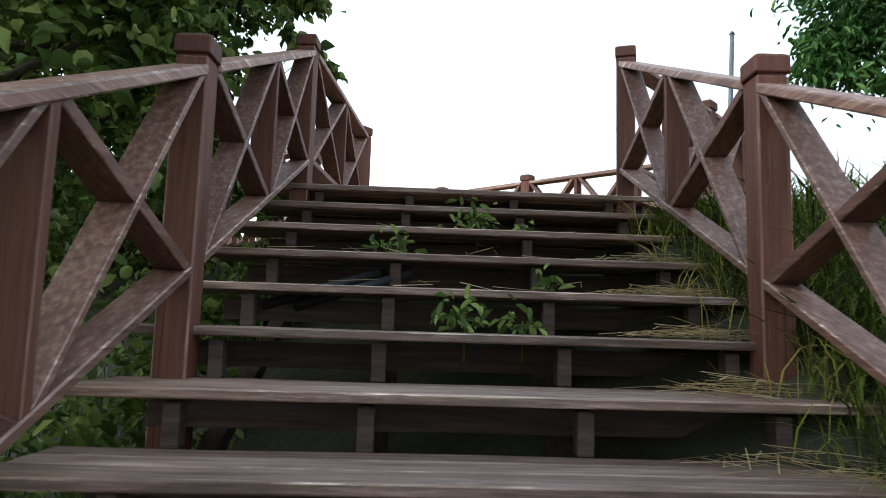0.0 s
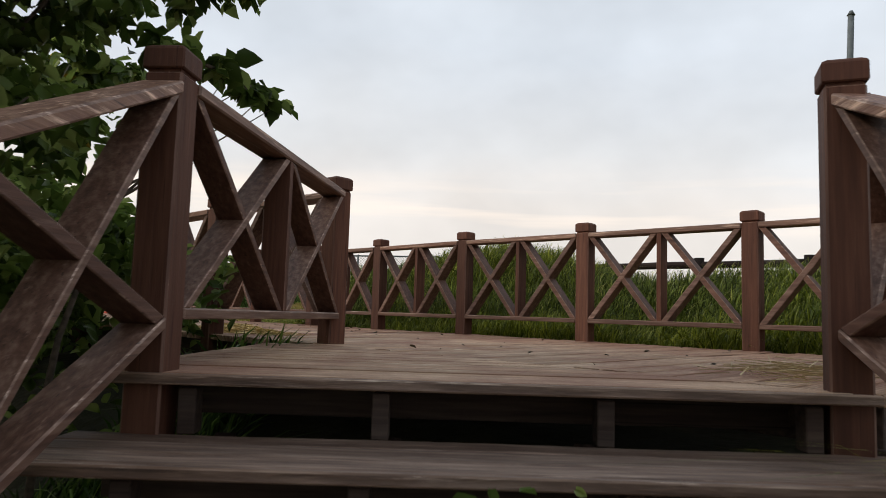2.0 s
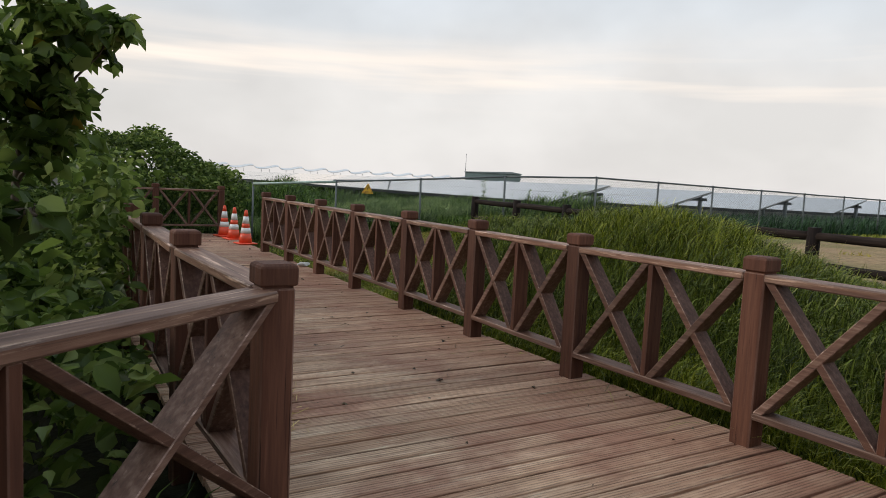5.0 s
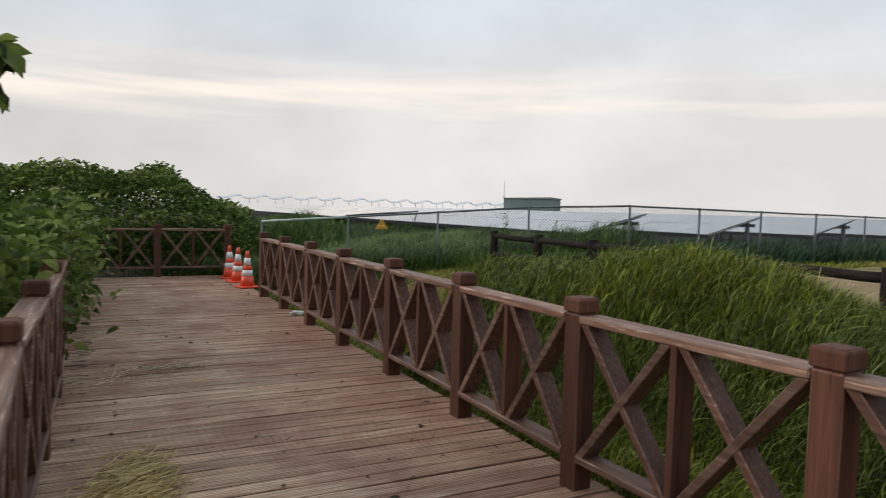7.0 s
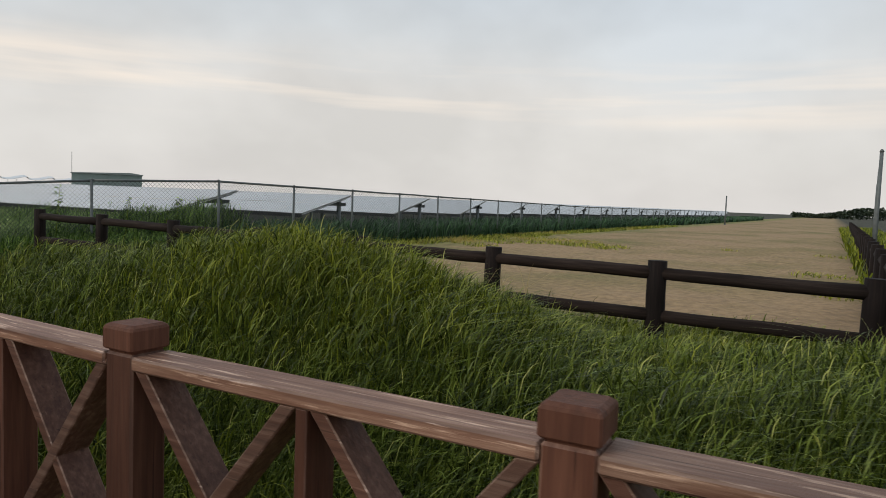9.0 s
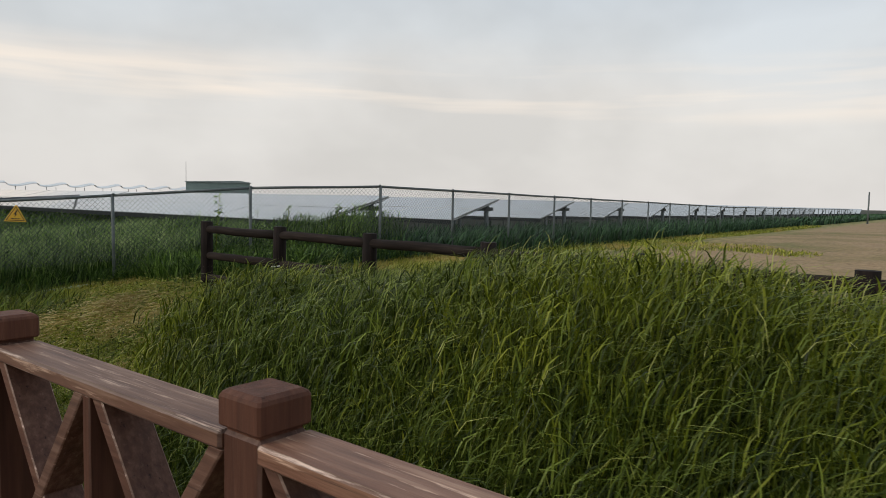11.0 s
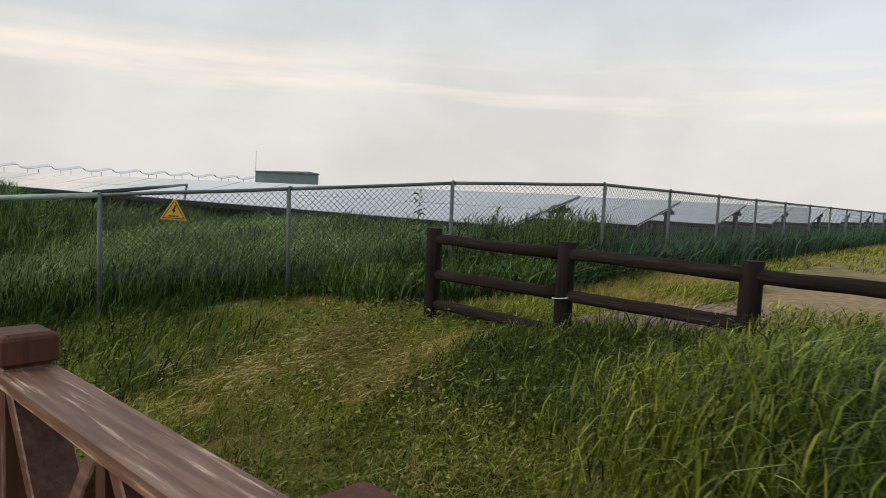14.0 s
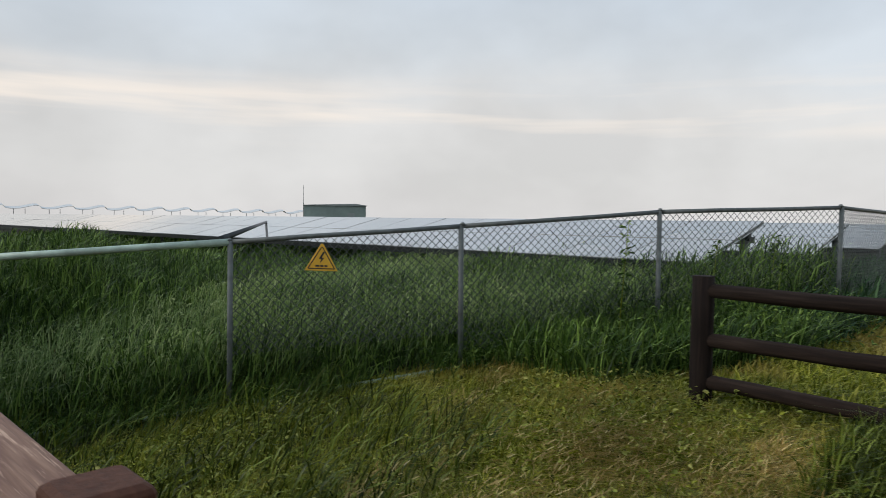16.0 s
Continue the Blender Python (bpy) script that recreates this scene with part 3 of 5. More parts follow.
# triangular landing at the head of the stairs, boards across the stair line
c = -LIP
apex = (Vector((DX0, L0[1] + 0.05, 0)) - NOSE).dot(S)
k = 0
while c < apex - 0.05:
    mid = c + W / 2
    left = (S1L - NOSE).dot(R) - 0.21
    # where this board meets the seam along the walkway
    right = ((DX0 - 0.004) - (NOSE.x + S.x * mid)) / R.x
    if right - left > 0.1:
        j0 = ((DX0 - 0.004) - (NOSE.x + S.x * c)) / R.x
        j1 = ((DX0 - 0.004) - (NOSE.x + S.x * (c + W - 0.012))) / R.x
        bm = bmesh.new()
        pts = [(left, c), (j0, c), (j1, c + W - 0.012), (left, c + W - 0.012)]
        vs = [NOSE + R * a + S * b for a, b in pts]
        cen = sum(vs, Vector()) / 4
        yaw = math.atan2(R.y, R.x)
        inv = Matrix.Rotation(-yaw, 3, "Z")
        lv = [inv @ (v - cen) for v in vs]
        a_ = [bm.verts.new((v.x, v.y, 0)) for v in lv]
        b_v = [bm.verts.new((v.x, v.y, -0.04)) for v in lv]
        bm.faces.new(a_)
        bm.faces.new(b_v[::-1])
        for q in range(4):
            bm.faces.new((a_[q], b_v[q], b_v[(q + 1) % 4], a_[(q + 1) % 4]))
        bmesh.ops.recalc_face_normals(bm, faces=bm.faces)
        part("plank", bm, DECK, deck, m=pose(cen.x, cen.y, random.uniform(-0.003, 0.001), 0, 0, math.degrees(yaw)))
    c += W
    k += 1
for x in (LX + 0.1, -1.4, -0.12):
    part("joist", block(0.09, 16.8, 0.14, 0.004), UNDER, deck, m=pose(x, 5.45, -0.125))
for k in range(-2, 10, 2):
    for x in (LX + 0.1, -0.12):
        part("pier", block(0.13, 0.13, 0.6, 0.004), UNDER, deck, m=pose(x, BAY * k, -0.49))

# ---- stairs ----
stairs = thing("staircase", "open wooden staircase with worn plank treads and weeds", "stairs", kind="structure")
width = (S1R - S1L).length
yaw_s = math.degrees(math.atan2(R.y, R.x))
NT = 13
for t in range(0, NT):
    z = -RISE * t
    cen = NOSE - S * (GOING * t + LIP)
    if t:
        n_b = 3
        bw = (GOING + 0.02) / n_b
        for b in range(n_b):
            me = plank_mesh(("tread_plank", (t * 3 + b) % 6), width + 0.42, bw - 0.008, 0.037, (t * 3 + b) % 6 + 20)
            pc = cen + S * (bw * (b + 0.5))
            part("tread_plank", me, None, stairs, m=pose(pc.x, pc.y, z, 0, 0, yaw_s + random.uniform(-0.1, 0.1)))
    # nosing board on the front edge
    fc = cen - S * 0.018
    part("nosing", shared(("nosing",), lambda: block(width + 0.44, 0.03, 0.035, 0.005), TREAD), None, stairs, m=pose(fc.x, fc.y, z - 0.0195, 0, 0, yaw_s))
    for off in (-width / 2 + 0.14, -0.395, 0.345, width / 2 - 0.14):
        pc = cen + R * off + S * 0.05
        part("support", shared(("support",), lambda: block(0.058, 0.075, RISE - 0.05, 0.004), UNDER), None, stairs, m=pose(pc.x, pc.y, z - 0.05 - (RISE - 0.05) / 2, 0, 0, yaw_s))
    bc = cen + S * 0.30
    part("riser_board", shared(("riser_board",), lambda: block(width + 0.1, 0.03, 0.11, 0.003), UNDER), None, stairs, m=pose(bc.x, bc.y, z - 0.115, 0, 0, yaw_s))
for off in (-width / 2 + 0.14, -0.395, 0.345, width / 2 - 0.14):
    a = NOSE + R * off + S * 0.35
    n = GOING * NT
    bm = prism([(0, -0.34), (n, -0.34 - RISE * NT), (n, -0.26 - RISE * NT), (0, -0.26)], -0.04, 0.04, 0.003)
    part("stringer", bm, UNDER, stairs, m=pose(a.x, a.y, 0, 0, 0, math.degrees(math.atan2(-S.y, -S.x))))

# ---- plants: builders ----
def blades(name, x, y, h, mat, width=0.011, lean=0.45, wind=(0.25, -0.15), parent=None, z=None, label="", category="grass"):
    """Grass: each blade three segments, tapering, bent over by its own weight and the wind."""
    n = len(x)
    r = np.random.default_rng(n)
    z0 = ground_z(x, y) - 0.03 if z is None else z
    a = r.uniform(0, 2 * np.pi, n)
    ln = np.abs(r.normal(0, lean, n)) * h
    dx, dy = np.cos(a) * ln + wind[0] * h, np.sin(a) * ln + wind[1] * h
    sx, sy = -np.sin(a + 0.8), np.cos(a + 0.8)
    w = width * r.uniform(0.6, 1.4, n)
    vs = []
    reach = np.sqrt(dx * dx + dy * dy) / h
    sag = np.clip(0.30 + 0.55 * reach, 0.3, 0.85)
    height = lambda f: z0 + h * (f * (1 + 0.45 * sag) - 0.95 * sag * f ** 2.2)
    for f, ww in ((0.0, 0.8), (0.40, 1.0), (0.74, 0.75)):
        g = f ** 1.7
        cx, cy, cz = x + dx * g, y + dy * g, height(f)
        vs += [np.stack([cx - sx * w * ww, cy - sy * w * ww, cz], -1), np.stack([cx + sx * w * ww, cy + sy * w * ww, cz], -1)]
    vs.append(np.stack([x + dx, y + dy, height(1.0)], -1))
    v = np.stack(vs, 1).reshape(-1, 3)
    b = (np.arange(n) * 7)[:, None]
    quads = np.concatenate([b + [0, 1, 3, 2], b + [2, 3, 5, 4]])
    tris = b + [4, 5, 6]
    ob = part(name, quads_mesh(name, v, [quads, tris], mat), None, parent)
    if parent is None:
        tagged(ob, label, category, kind="stuff")
    return ob


def leaves(name, c, size, mat, parent=None, up=0.55, droop=0.3, narrow=0.42, label="", category="thicket", seed=1):
    """Ovate leaves folded along the midrib, hung round the points c."""
    n = len(c)
    r = np.random.default_rng(seed)
    nv = r.normal(0, 1, (n, 3))
    nv[:, 2] = np.abs(nv[:, 2]) + up
    nv /= np.linalg.norm(nv, axis=1)[:, None]
    d = r.normal(0, 1, (n, 3))
    d[:, 2] -= droop
    d -= nv * (d * nv).sum(1)[:, None]
    d /= np.linalg.norm(d, axis=1)[:, None] + 1e-9
    s = np.cross(nv, d)
    L = (size * r.uniform(0.6, 1.3, n))[:, None]
    W_ = L * narrow
    cup = -nv * L * 0.10
    tw = s * W_ * r.uniform(-0.25, 0.25, n)[:, None]
    p = [c]
    for f, k in ((0.16, 0.72), (0.42, 1.0), (0.74, 0.5)):
        p.append(c + d * L * f - s * W_ * k - cup + tw * f)
    p.append(c + d * L + cup * 2.2 + tw)
    for f, k in ((0.74, 0.5), (0.42, 1.0), (0.16, 0.72)):
        p.append(c + d * L * f + s * W_ * k - cup + tw * f)
    v = np.stack(p, 1).reshape(-1, 3)
    b = (np.arange(n) * 8)[:, None]
    ob = part(name, quads_mesh(name, v, [np.concatenate([b + [0, 1, 2, 3, 4], b + [0, 4, 5, 6, 7]])], mat), None, parent)
    if parent is None:
        tagged(ob, label, category, kind="stuff")
    return ob


def straw(name, label, cx, cy, lx, ly, n, z, yaw=0.0, length=0.22, mat=None):
    """A flat drift of dry stalks lying every way."""
    r = np.random.default_rng(n)
    u, v = r.normal(0, lx / 2.4, n), r.normal(0, ly / 2.4, n)
    ca, sa = math.cos(yaw), math.sin(yaw)
    x, y = cx + u * ca - v * sa, cy + u * sa + v * ca
    a = r.uniform(0, np.pi, n)
    L = length * r.uniform(0.3, 1.2, n)
    dx, dy = np.cos(a) * L / 2, np.sin(a) * L / 2
    z = ground_z(x, y) + r.uniform(0.08, 0.19, n) if z is None else z
    zc = z + 0.004 + r.uniform(0, 0.06, n) * np.exp(-(u / lx) ** 2 * 2 - (v / ly) ** 2 * 2)
    tz = r.uniform(-0.1, 0.1, n) * L
    w = 0.0042
    p = [np.stack([x - dx, y - dy, zc + np.maximum(-tz, 0)], -1), np.stack([x - dx - dy / L * w * 2, y - dy + dx / L * w * 2, zc + 0.003 + np.maximum(-tz, 0)], -1),
         np.stack([x + dx - dy / L * w * 2, y + dy + dx / L * w * 2, zc + 0.003 + np.maximum(tz, 0)], -1), np.stack([x + dx, y + dy, zc + np.maximum(tz, 0)], -1)]
    vv = np.stack(p, 1).reshape(-1, 3)
    b = (np.arange(n) * 4)[:, None]
    ob = part(name, quads_mesh(name, vv, [b + [0, 1, 2, 3]], mat or STRAW), None)
    return tagged(ob, label, "straw", kind="stuff")


def bumps(x, y, sc, seed):
    """A cheap smooth unevenness between about -1 and 1."""
    r = np.random.default_rng(seed)
    out = np.zeros_like(x)
    for i in range(6):
        a, k, ph = r.uniform(0, 6.28), sc * r.uniform(0.6, 2.2), r.uniform(0, 6.28)
        out = out + np.sin((x * np.cos(a) + y * np.sin(a)) * k + ph)
    return out / 3.5


# ---- chain-link fence ----
fence = thing("chain_link_fence", "galvanised chain-link fence leaning in tall grass", "fence")
CF = [(0.80, 14.02, 1.20), (2.46, 12.88, 1.35), (4.13, 11.74, 1.51), (5.78, 10.68, 1.67), (7.60, 9.60, 1.75)]
CF += [(7.60 + 2.03 * k, 9.58 - 0.02 * k + 0.0016 * k * k, max(1.52, 1.75 - 0.022 * k)) for k in range(1, 46)]
for i, (x, y, z) in enumerate(CF):
    zb = float(ground_z(np.array(x), np.array(y))) - 0.15
    part("post", rod((0, 0, 0), (0, 0, z - zb), 0.024, sides=8), STEEL, fence, m=pose(x, y, zb, 0.4 * math.sin(i * 2.1), 0.5 * math.cos(i * 1.3)))
    part("post_cap", rod((0, 0, 0), (0, 0, 0.025), 0.032, 0.012, sides=8), STEEL, fence, m=pose(x, y, z))
for i, (p, q) in enumerate(zip(CF, CF[1:])):
    a, b = Vector(p), Vector(q)
    off = Vector((0, 0, -0.01))
    part("top_rail", rod(a + off, b + off, 0.021 if i else 0.03, sides=8, rings=3, wobble=0.004), STEEL if i else PIPE_GREEN, fence, "" if i else "faded pale green loose top rail")
    if i < 6:
        za, zb = (float(ground_z(np.array(v.x), np.array(v.y))) + 0.03 for v in (a, b))
        part("bottom_rail", rod((a.x, a.y, za), (b.x, b.y, zb), 0.019, sides=8), PIPE_GREEN, fence, "pale bottom pipe lying in the grass")
    if 1 <= i < 26:
        # diagonal wires both ways, woven a little apart
        d = b - a
        n = Vector((-d.y, d.x, 0)).normalized()
        ln, low = Vector((d.x, d.y, 0)).length, 0.12 if i < 8 else 0.3
        step = 0.072 if i < 9 else 0.15
        vs, fs = [], []
        wr = 0.0030 if i < 9 else 0.003
        hgt = min(a.z, b.z) - low - 0.25
        for s in (1, -1):
            c = -hgt
            while c < ln:
                u0, u1 = max(c, 0.0), min(c + hgt, ln)
                if u1 - u0 > 0.03:
                    e0, e1 = (u0 - c), (u1 - c)
                    if s < 0:
                        e0, e1 = hgt - e0, hgt - e1
                    pts = []
                    for u, e in ((u0, e0), (u1, e1)):
                        f = u / ln
                        base = a.lerp(b, f)
                        pts.append(Vector((base.x, base.y, base.z - hgt + e)) + n * (0.003 * s))
                    o = len(vs)
                    dd = (pts[1] - pts[0]).normalized()
                    u_ = n * wr
                    w_ = dd.cross(n) * wr
                    for pt in pts:
                        vs += [pt + u_, pt - u_ * 0.5 + w_, pt - u_ * 0.5 - w_]
                    fs += [(o, o + 1, o + 4, o + 3), (o + 1, o + 2, o + 5, o + 4), (o + 2, o, o + 3, o + 5)]
                c += step
        part("wire_mesh", mesh_of("wire_mesh", vs, fs, WIRE), None, fence)
loose = thing("loose_pipe", "long dark steel pipe lying propped through the grass", "pipe")
part("pipe", rod((2.5, 13.1, 1.36), (9.6, 24.2, 1.46), 0.03, sides=8), DARKMETAL, loose)

rack = thing("pipe_rack", "low white pipe rack standing in the grass behind the fence", "rack")
for z0, x0, x1 in ((0.62, 14.35, 17.0), (0.36, 14.8, 16.6)):
    part("rail", rod((x0, 10.35, z0), (x1, 10.35, z0 - 0.02), 0.032, sides=8), WHITE, rack)
for x0 in (14.9, 16.5):
    part("leg", rod((x0, 10.35, 0.2), (x0, 10.35, 0.62), 0.025, sides=8), WHITE, rack)

# warning sign on the fence
ang = math.degrees(math.atan2(11.74 - 12.88, 4.13 - 2.46))
sign = thing("warning_sign", "yellow triangular warning sign with black flash hung on the fence", "sign", m=pose(3.06, 12.40, 1.10, -6, 2, ang) @ Matrix.Scale(0.86, 4))
tri = lambda s, o=0.0: [(-s * 0.165, o), (s * 0.165, o), (s * 0.012, o + s * 0.272), (-s * 0.012, o + s * 0.272)]
part("plate", prism(tri(1.0), -0.006, 0.0, 0.002), SIGN_Y, sign)
bm = bmesh.new()
for (p, q) in (((-0.132, 0.022), (0.132, 0.022)), ((0.132, 0.022), (0.004, 0.238)), ((-0.004, 0.238), (-0.132, 0.022))):
    p, q = Vector((p[0], -0.0085, p[1])), Vector((q[0], -0.0085, q[1]))
    w = (q - p).normalized().cross(Vector((0, 1, 0))) * 0.005
    bm.faces.new([bm.verts.new(v) for v in (p - w, q - w, q + w, p + w)])
part("border", bm, SIGN_K, sign, "thin black triangular border")
bm = bmesh.new()
bm.faces.new([bm.verts.new((x, -0.009, z)) for x, z in ((0.012, 0.19), (-0.03, 0.115), (-0.004, 0.12), (-0.016, 0.075), (0.026, 0.13), (0.002, 0.128), (0.03, 0.19))])
part("flash_symbol", bm, SIGN_K, sign, "black lightning flash")
bm = bmesh.new()
for x0, x1 in ((-0.06, -0.02), (-0.012, 0.02), (0.03, 0.06)):
    bm.faces.new([bm.verts.new((x, -0.009, z)) for x, z in ((x0, 0.04), (x1, 0.04), (x1, 0.058), (x0, 0.058))])
part("lettering", bm, SIGN_K, sign, "small black unreadable lettering")

# ---- log fence ----
logf = thing("log_fence", "dark brown round log fence with two rails in the grass", "fence", "log fences")
LF = [(4.06 + 0.026 * k, -0.75 + 1.472 * k) for k in range(8)]
for i, (x, y) in enumerate(LF):
    zt = 1.115 + 0.011 * i
    zb = float(ground_z(np.array(x), np.array(y))) - 0.1
    bm = rod((0, 0, 0), (0, 0, zt - zb), 0.078, 0.075, 12, rings=3, wobble=0.003)
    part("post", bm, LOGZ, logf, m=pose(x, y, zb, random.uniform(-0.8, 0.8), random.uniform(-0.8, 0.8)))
for i, (p, q) in enumerate(zip(LF, LF[1:])):
    for k, dz in enumerate((0.10, 0.44)):
        a = Vector((*p, 1.115 + 0.011 * i - dz))
        b = Vector((*q, 1.115 + 0.011 * (i + 1) - dz))
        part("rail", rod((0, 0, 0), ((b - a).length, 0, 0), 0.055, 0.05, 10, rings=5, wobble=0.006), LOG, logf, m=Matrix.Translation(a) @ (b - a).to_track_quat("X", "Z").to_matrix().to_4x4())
    if i == 6:
        a, b = Vector((p[0], p[1] - 0.0, 0.44)), Vector((*q, 0.46))
        part("low_rail", rod((0, 0, 0), ((b - a).length, 0, 0), 0.05, 0.05, 10, rings=5, wobble=0.006), LOG, logf, m=Matrix.Translation(a) @ (b - a).to_track_quat("X", "Z").to_matrix().to_4x4())
logf2 = thing("log_fence", "dark brown log fence running off along the field", "fence", "log fences")
LE = [(4.14 + 1.47 * k, -0.98 - 0.016 * k) for k in range(0, 34)]
for i, (x, y) in enumerate(LE):
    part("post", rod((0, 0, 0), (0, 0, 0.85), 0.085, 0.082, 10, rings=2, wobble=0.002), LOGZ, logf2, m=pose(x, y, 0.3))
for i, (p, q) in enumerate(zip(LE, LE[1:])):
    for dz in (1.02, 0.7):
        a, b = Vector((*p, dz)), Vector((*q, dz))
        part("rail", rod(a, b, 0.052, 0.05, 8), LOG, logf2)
wire = thing("wire_loop", "pale loop of wire tied round a fence post", "wire")
cu = bmesh.new()
prev = None
for i in range(34):
    a = i * 0.42
    p = Vector((4.215 + 0.088 * math.cos(a), 8.08 + 0.088 * math.sin(a), 0.66 + 0.004 * i + 0.03 * math.sin(a * 0.5)))
    if prev is not None:
        rod(prev, p, 0.004, sides=5, bm=cu)
    prev = p
part("wire", cu, PAPER, wire)

# ---- poles ----
def pole(x, y, h, r, label, tilt=0.0, lean=0.0):
    o = thing("lamp_post", label, "post", "poles", m=pose(x, y, 0.2, lean, tilt, 0))
    part("shaft", rod((0, 0, 0), (0, 0, h), r, r * 0.75, 12), STEEL, o)
    part("base_collar", rod((0, 0, 0), (0, 0, 0.25), r * 1.5, r * 1.3, 12), STEEL, o)
    part("top_cap", rod((0, 0, h), (0, 0, h + 0.06), r * 1.0, r * 0.4, 12), STEEL, o)


pole(4.36, -1.05, 4.1, 0.05, "tall slim grey metal pole leaning behind the log fence", lean=2.4)
pole(16.0, -1.28, 2.75, 0.05, "slim pale metal pole along the log fence", 0.6)
pole(27.0, -1.75, 2.9, 0.05, "slim pale metal pole along the log fence", -0.5)
pole(40.0, -2.3, 3.0, 0.05, "slim pale metal pole along the log fence")
pole(62.0, 7.65, 2.65, 0.07, "dark distant utility pole by the fence")

# ---- solar farm ----
def solar_row(x0, y0, y1, near, lift=0.0, group="solar panel rows", label="long row of tilted solar panels on steel legs", run=2.02, rise=0.50):
    """A table of panels that runs along y, low edge at x0, two panels deep, on posts and beams."""
    row = thing("solar_panel_row", label, "solar panels", group)
    lo, hi = 1.10 + lift, 1.10 + lift + rise
    slope = math.degrees(math.atan2(hi - lo, run))
    length = math.hypot(hi - lo, run)
    g = 0.3
    m = pose(x0, y0, lo, 0, -slope, 0)
    pw = 1.02
    if near:
        n = int((y1 - y0) / pw)
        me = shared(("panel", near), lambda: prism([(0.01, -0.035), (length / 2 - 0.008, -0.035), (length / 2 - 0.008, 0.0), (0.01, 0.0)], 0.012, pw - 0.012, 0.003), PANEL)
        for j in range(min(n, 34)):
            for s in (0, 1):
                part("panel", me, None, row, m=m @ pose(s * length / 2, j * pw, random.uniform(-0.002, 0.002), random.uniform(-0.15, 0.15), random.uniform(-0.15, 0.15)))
        part("frame_sheet", prism([(0, -0.045), (length, -0.045), (length, -0.037), (0, -0.037)], 0.0, 34 * pw, 0.0), ALU_SKY_PALE, row, m=m)
        y_n = 34 * pw
    else:
        y_n = 0.0
    if y1 - y0 > y_n:
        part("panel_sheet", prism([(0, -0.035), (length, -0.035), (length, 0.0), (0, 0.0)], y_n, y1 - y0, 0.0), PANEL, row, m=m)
    part("frame_edge", prism([(-0.02, -0.10), (0.012, -0.10), (0.012, -0.005), (-0.02, -0.005)], 0.0, y1 - y0, 0.0), DARKMETAL, row, m=m)
    part("purlin", prism([(length * 0.72, -0.13), (length * 0.76, -0.13), (length * 0.76, -0.04), (length * 0.72, -0.04)], 0.0, y1 - y0, 0.0), DARKMETAL, row, m=m)
    for j in range(0, 9 if near else 3):
        yy = y0 + 0.12 + j * 4.0
        if yy > y1:
            break
        part("rafter", prism([(0.1, -0.085), (length * 0.95, -0.085), (length * 0.95, -0.04), (0.1, -0.04)], -0.03, 0.03, 0.0), DARKMETAL, row, m=m @ pose(0, yy - y0, 0))
        if lift == 0:
            part("beam", block(run * 0.34, 0.12, 0.085, 0.0), DARKMETAL, row, m=pose(x0 + run * 0.74, yy, lo + (hi - lo) * 0.8 - 0.16))
        xp = x0 + run * 0.80
        part("leg", rod((xp, yy, g - 0.2), (xp, yy, lo + (hi - lo) * 0.8 - 0.16), 0.06, sides=8), STEEL, row)
        xp = x0 + run * 0.25
        part("leg", rod((xp, yy, g - 0.2), (xp, yy, lo + (hi - lo) * 0.25 - 0.06), 0.04, sides=8), STEEL, row)
    return row


for k in range(0, 20):
    solar_row(7.40 + 4.1 * k, 11.0 - 0.02 * k, 92.0 if k < 12 else 70.0, 1 if k < 2 else 0)


def far_row(x0, y0, y1, z):
    """A far table seen end-on: a shallow wave of panels, painted pale as reflected sky, on short legs."""
    row = thing("solar_panel_row", "distant wavy row of tilted solar panels with sky reflection painted pale", "solar panels", "far solar panel rows")
    wave = [(0.0, 0.10), (0.7, 0.0), (1.6, 0.06), (2.5, 0.30), (3.2, 0.46), (3.75, 0.46), (4.1, 0.12)]
    part("panel_sheet", prism([(x, h - 0.05) for x, h in wave] + [(x, h) for x, h in reversed(wave)], 0.0, y1 - y0, 0.0), ALU_SKY_PALE, row, m=pose(x0, y0, z, 16))
    for x in (0.9, 2.2):
        part("leg", rod((x0 + x, y0 + 0.1, 0.2), (x0 + x, y0 + 0.1, z), 0.035, sides=6), STEEL, row)


for k in range(0, 14):
    far_row(14.0 + 4.1 * k, 108.0, 108.9, 2.35)

bld = thing("equipment_shed", "low grey-green clad shed with a shallow roof among the panels", "shed", m=pose(58.2, 87.4, 0.45, 0, 0, -35))
part("wall", block(8.6, 4.0, 2.95, 0.02, 0.0), BLD, bld)
part("roof", prism([(-4.45, 2.96), (4.45, 2.96), (4.45, 3.06), (2.9, 3.28), (-4.45, 3.04)], -2.15, 2.15, 0.0), ROOF, bld)
part("door", block(1.0, 0.05, 2.0, 0.01, 0.0), ROOF, bld, m=pose(2.2, -2.02, 0))
mast = thing("antenna_mast", "thin grey mast standing beside the shed", "mast")
part("shaft", rod((54.6, 89.9, 0.2), (54.6, 89.9, 6.3), 0.05, 0.03, 6), STEEL, mast)

# ---- traffic cones and litter ----
def cone_mesh(r0, z0, r1, z1, sides=24):
    return rod((0, 0, z0), (0, 0, z1), r0, r1, sides)


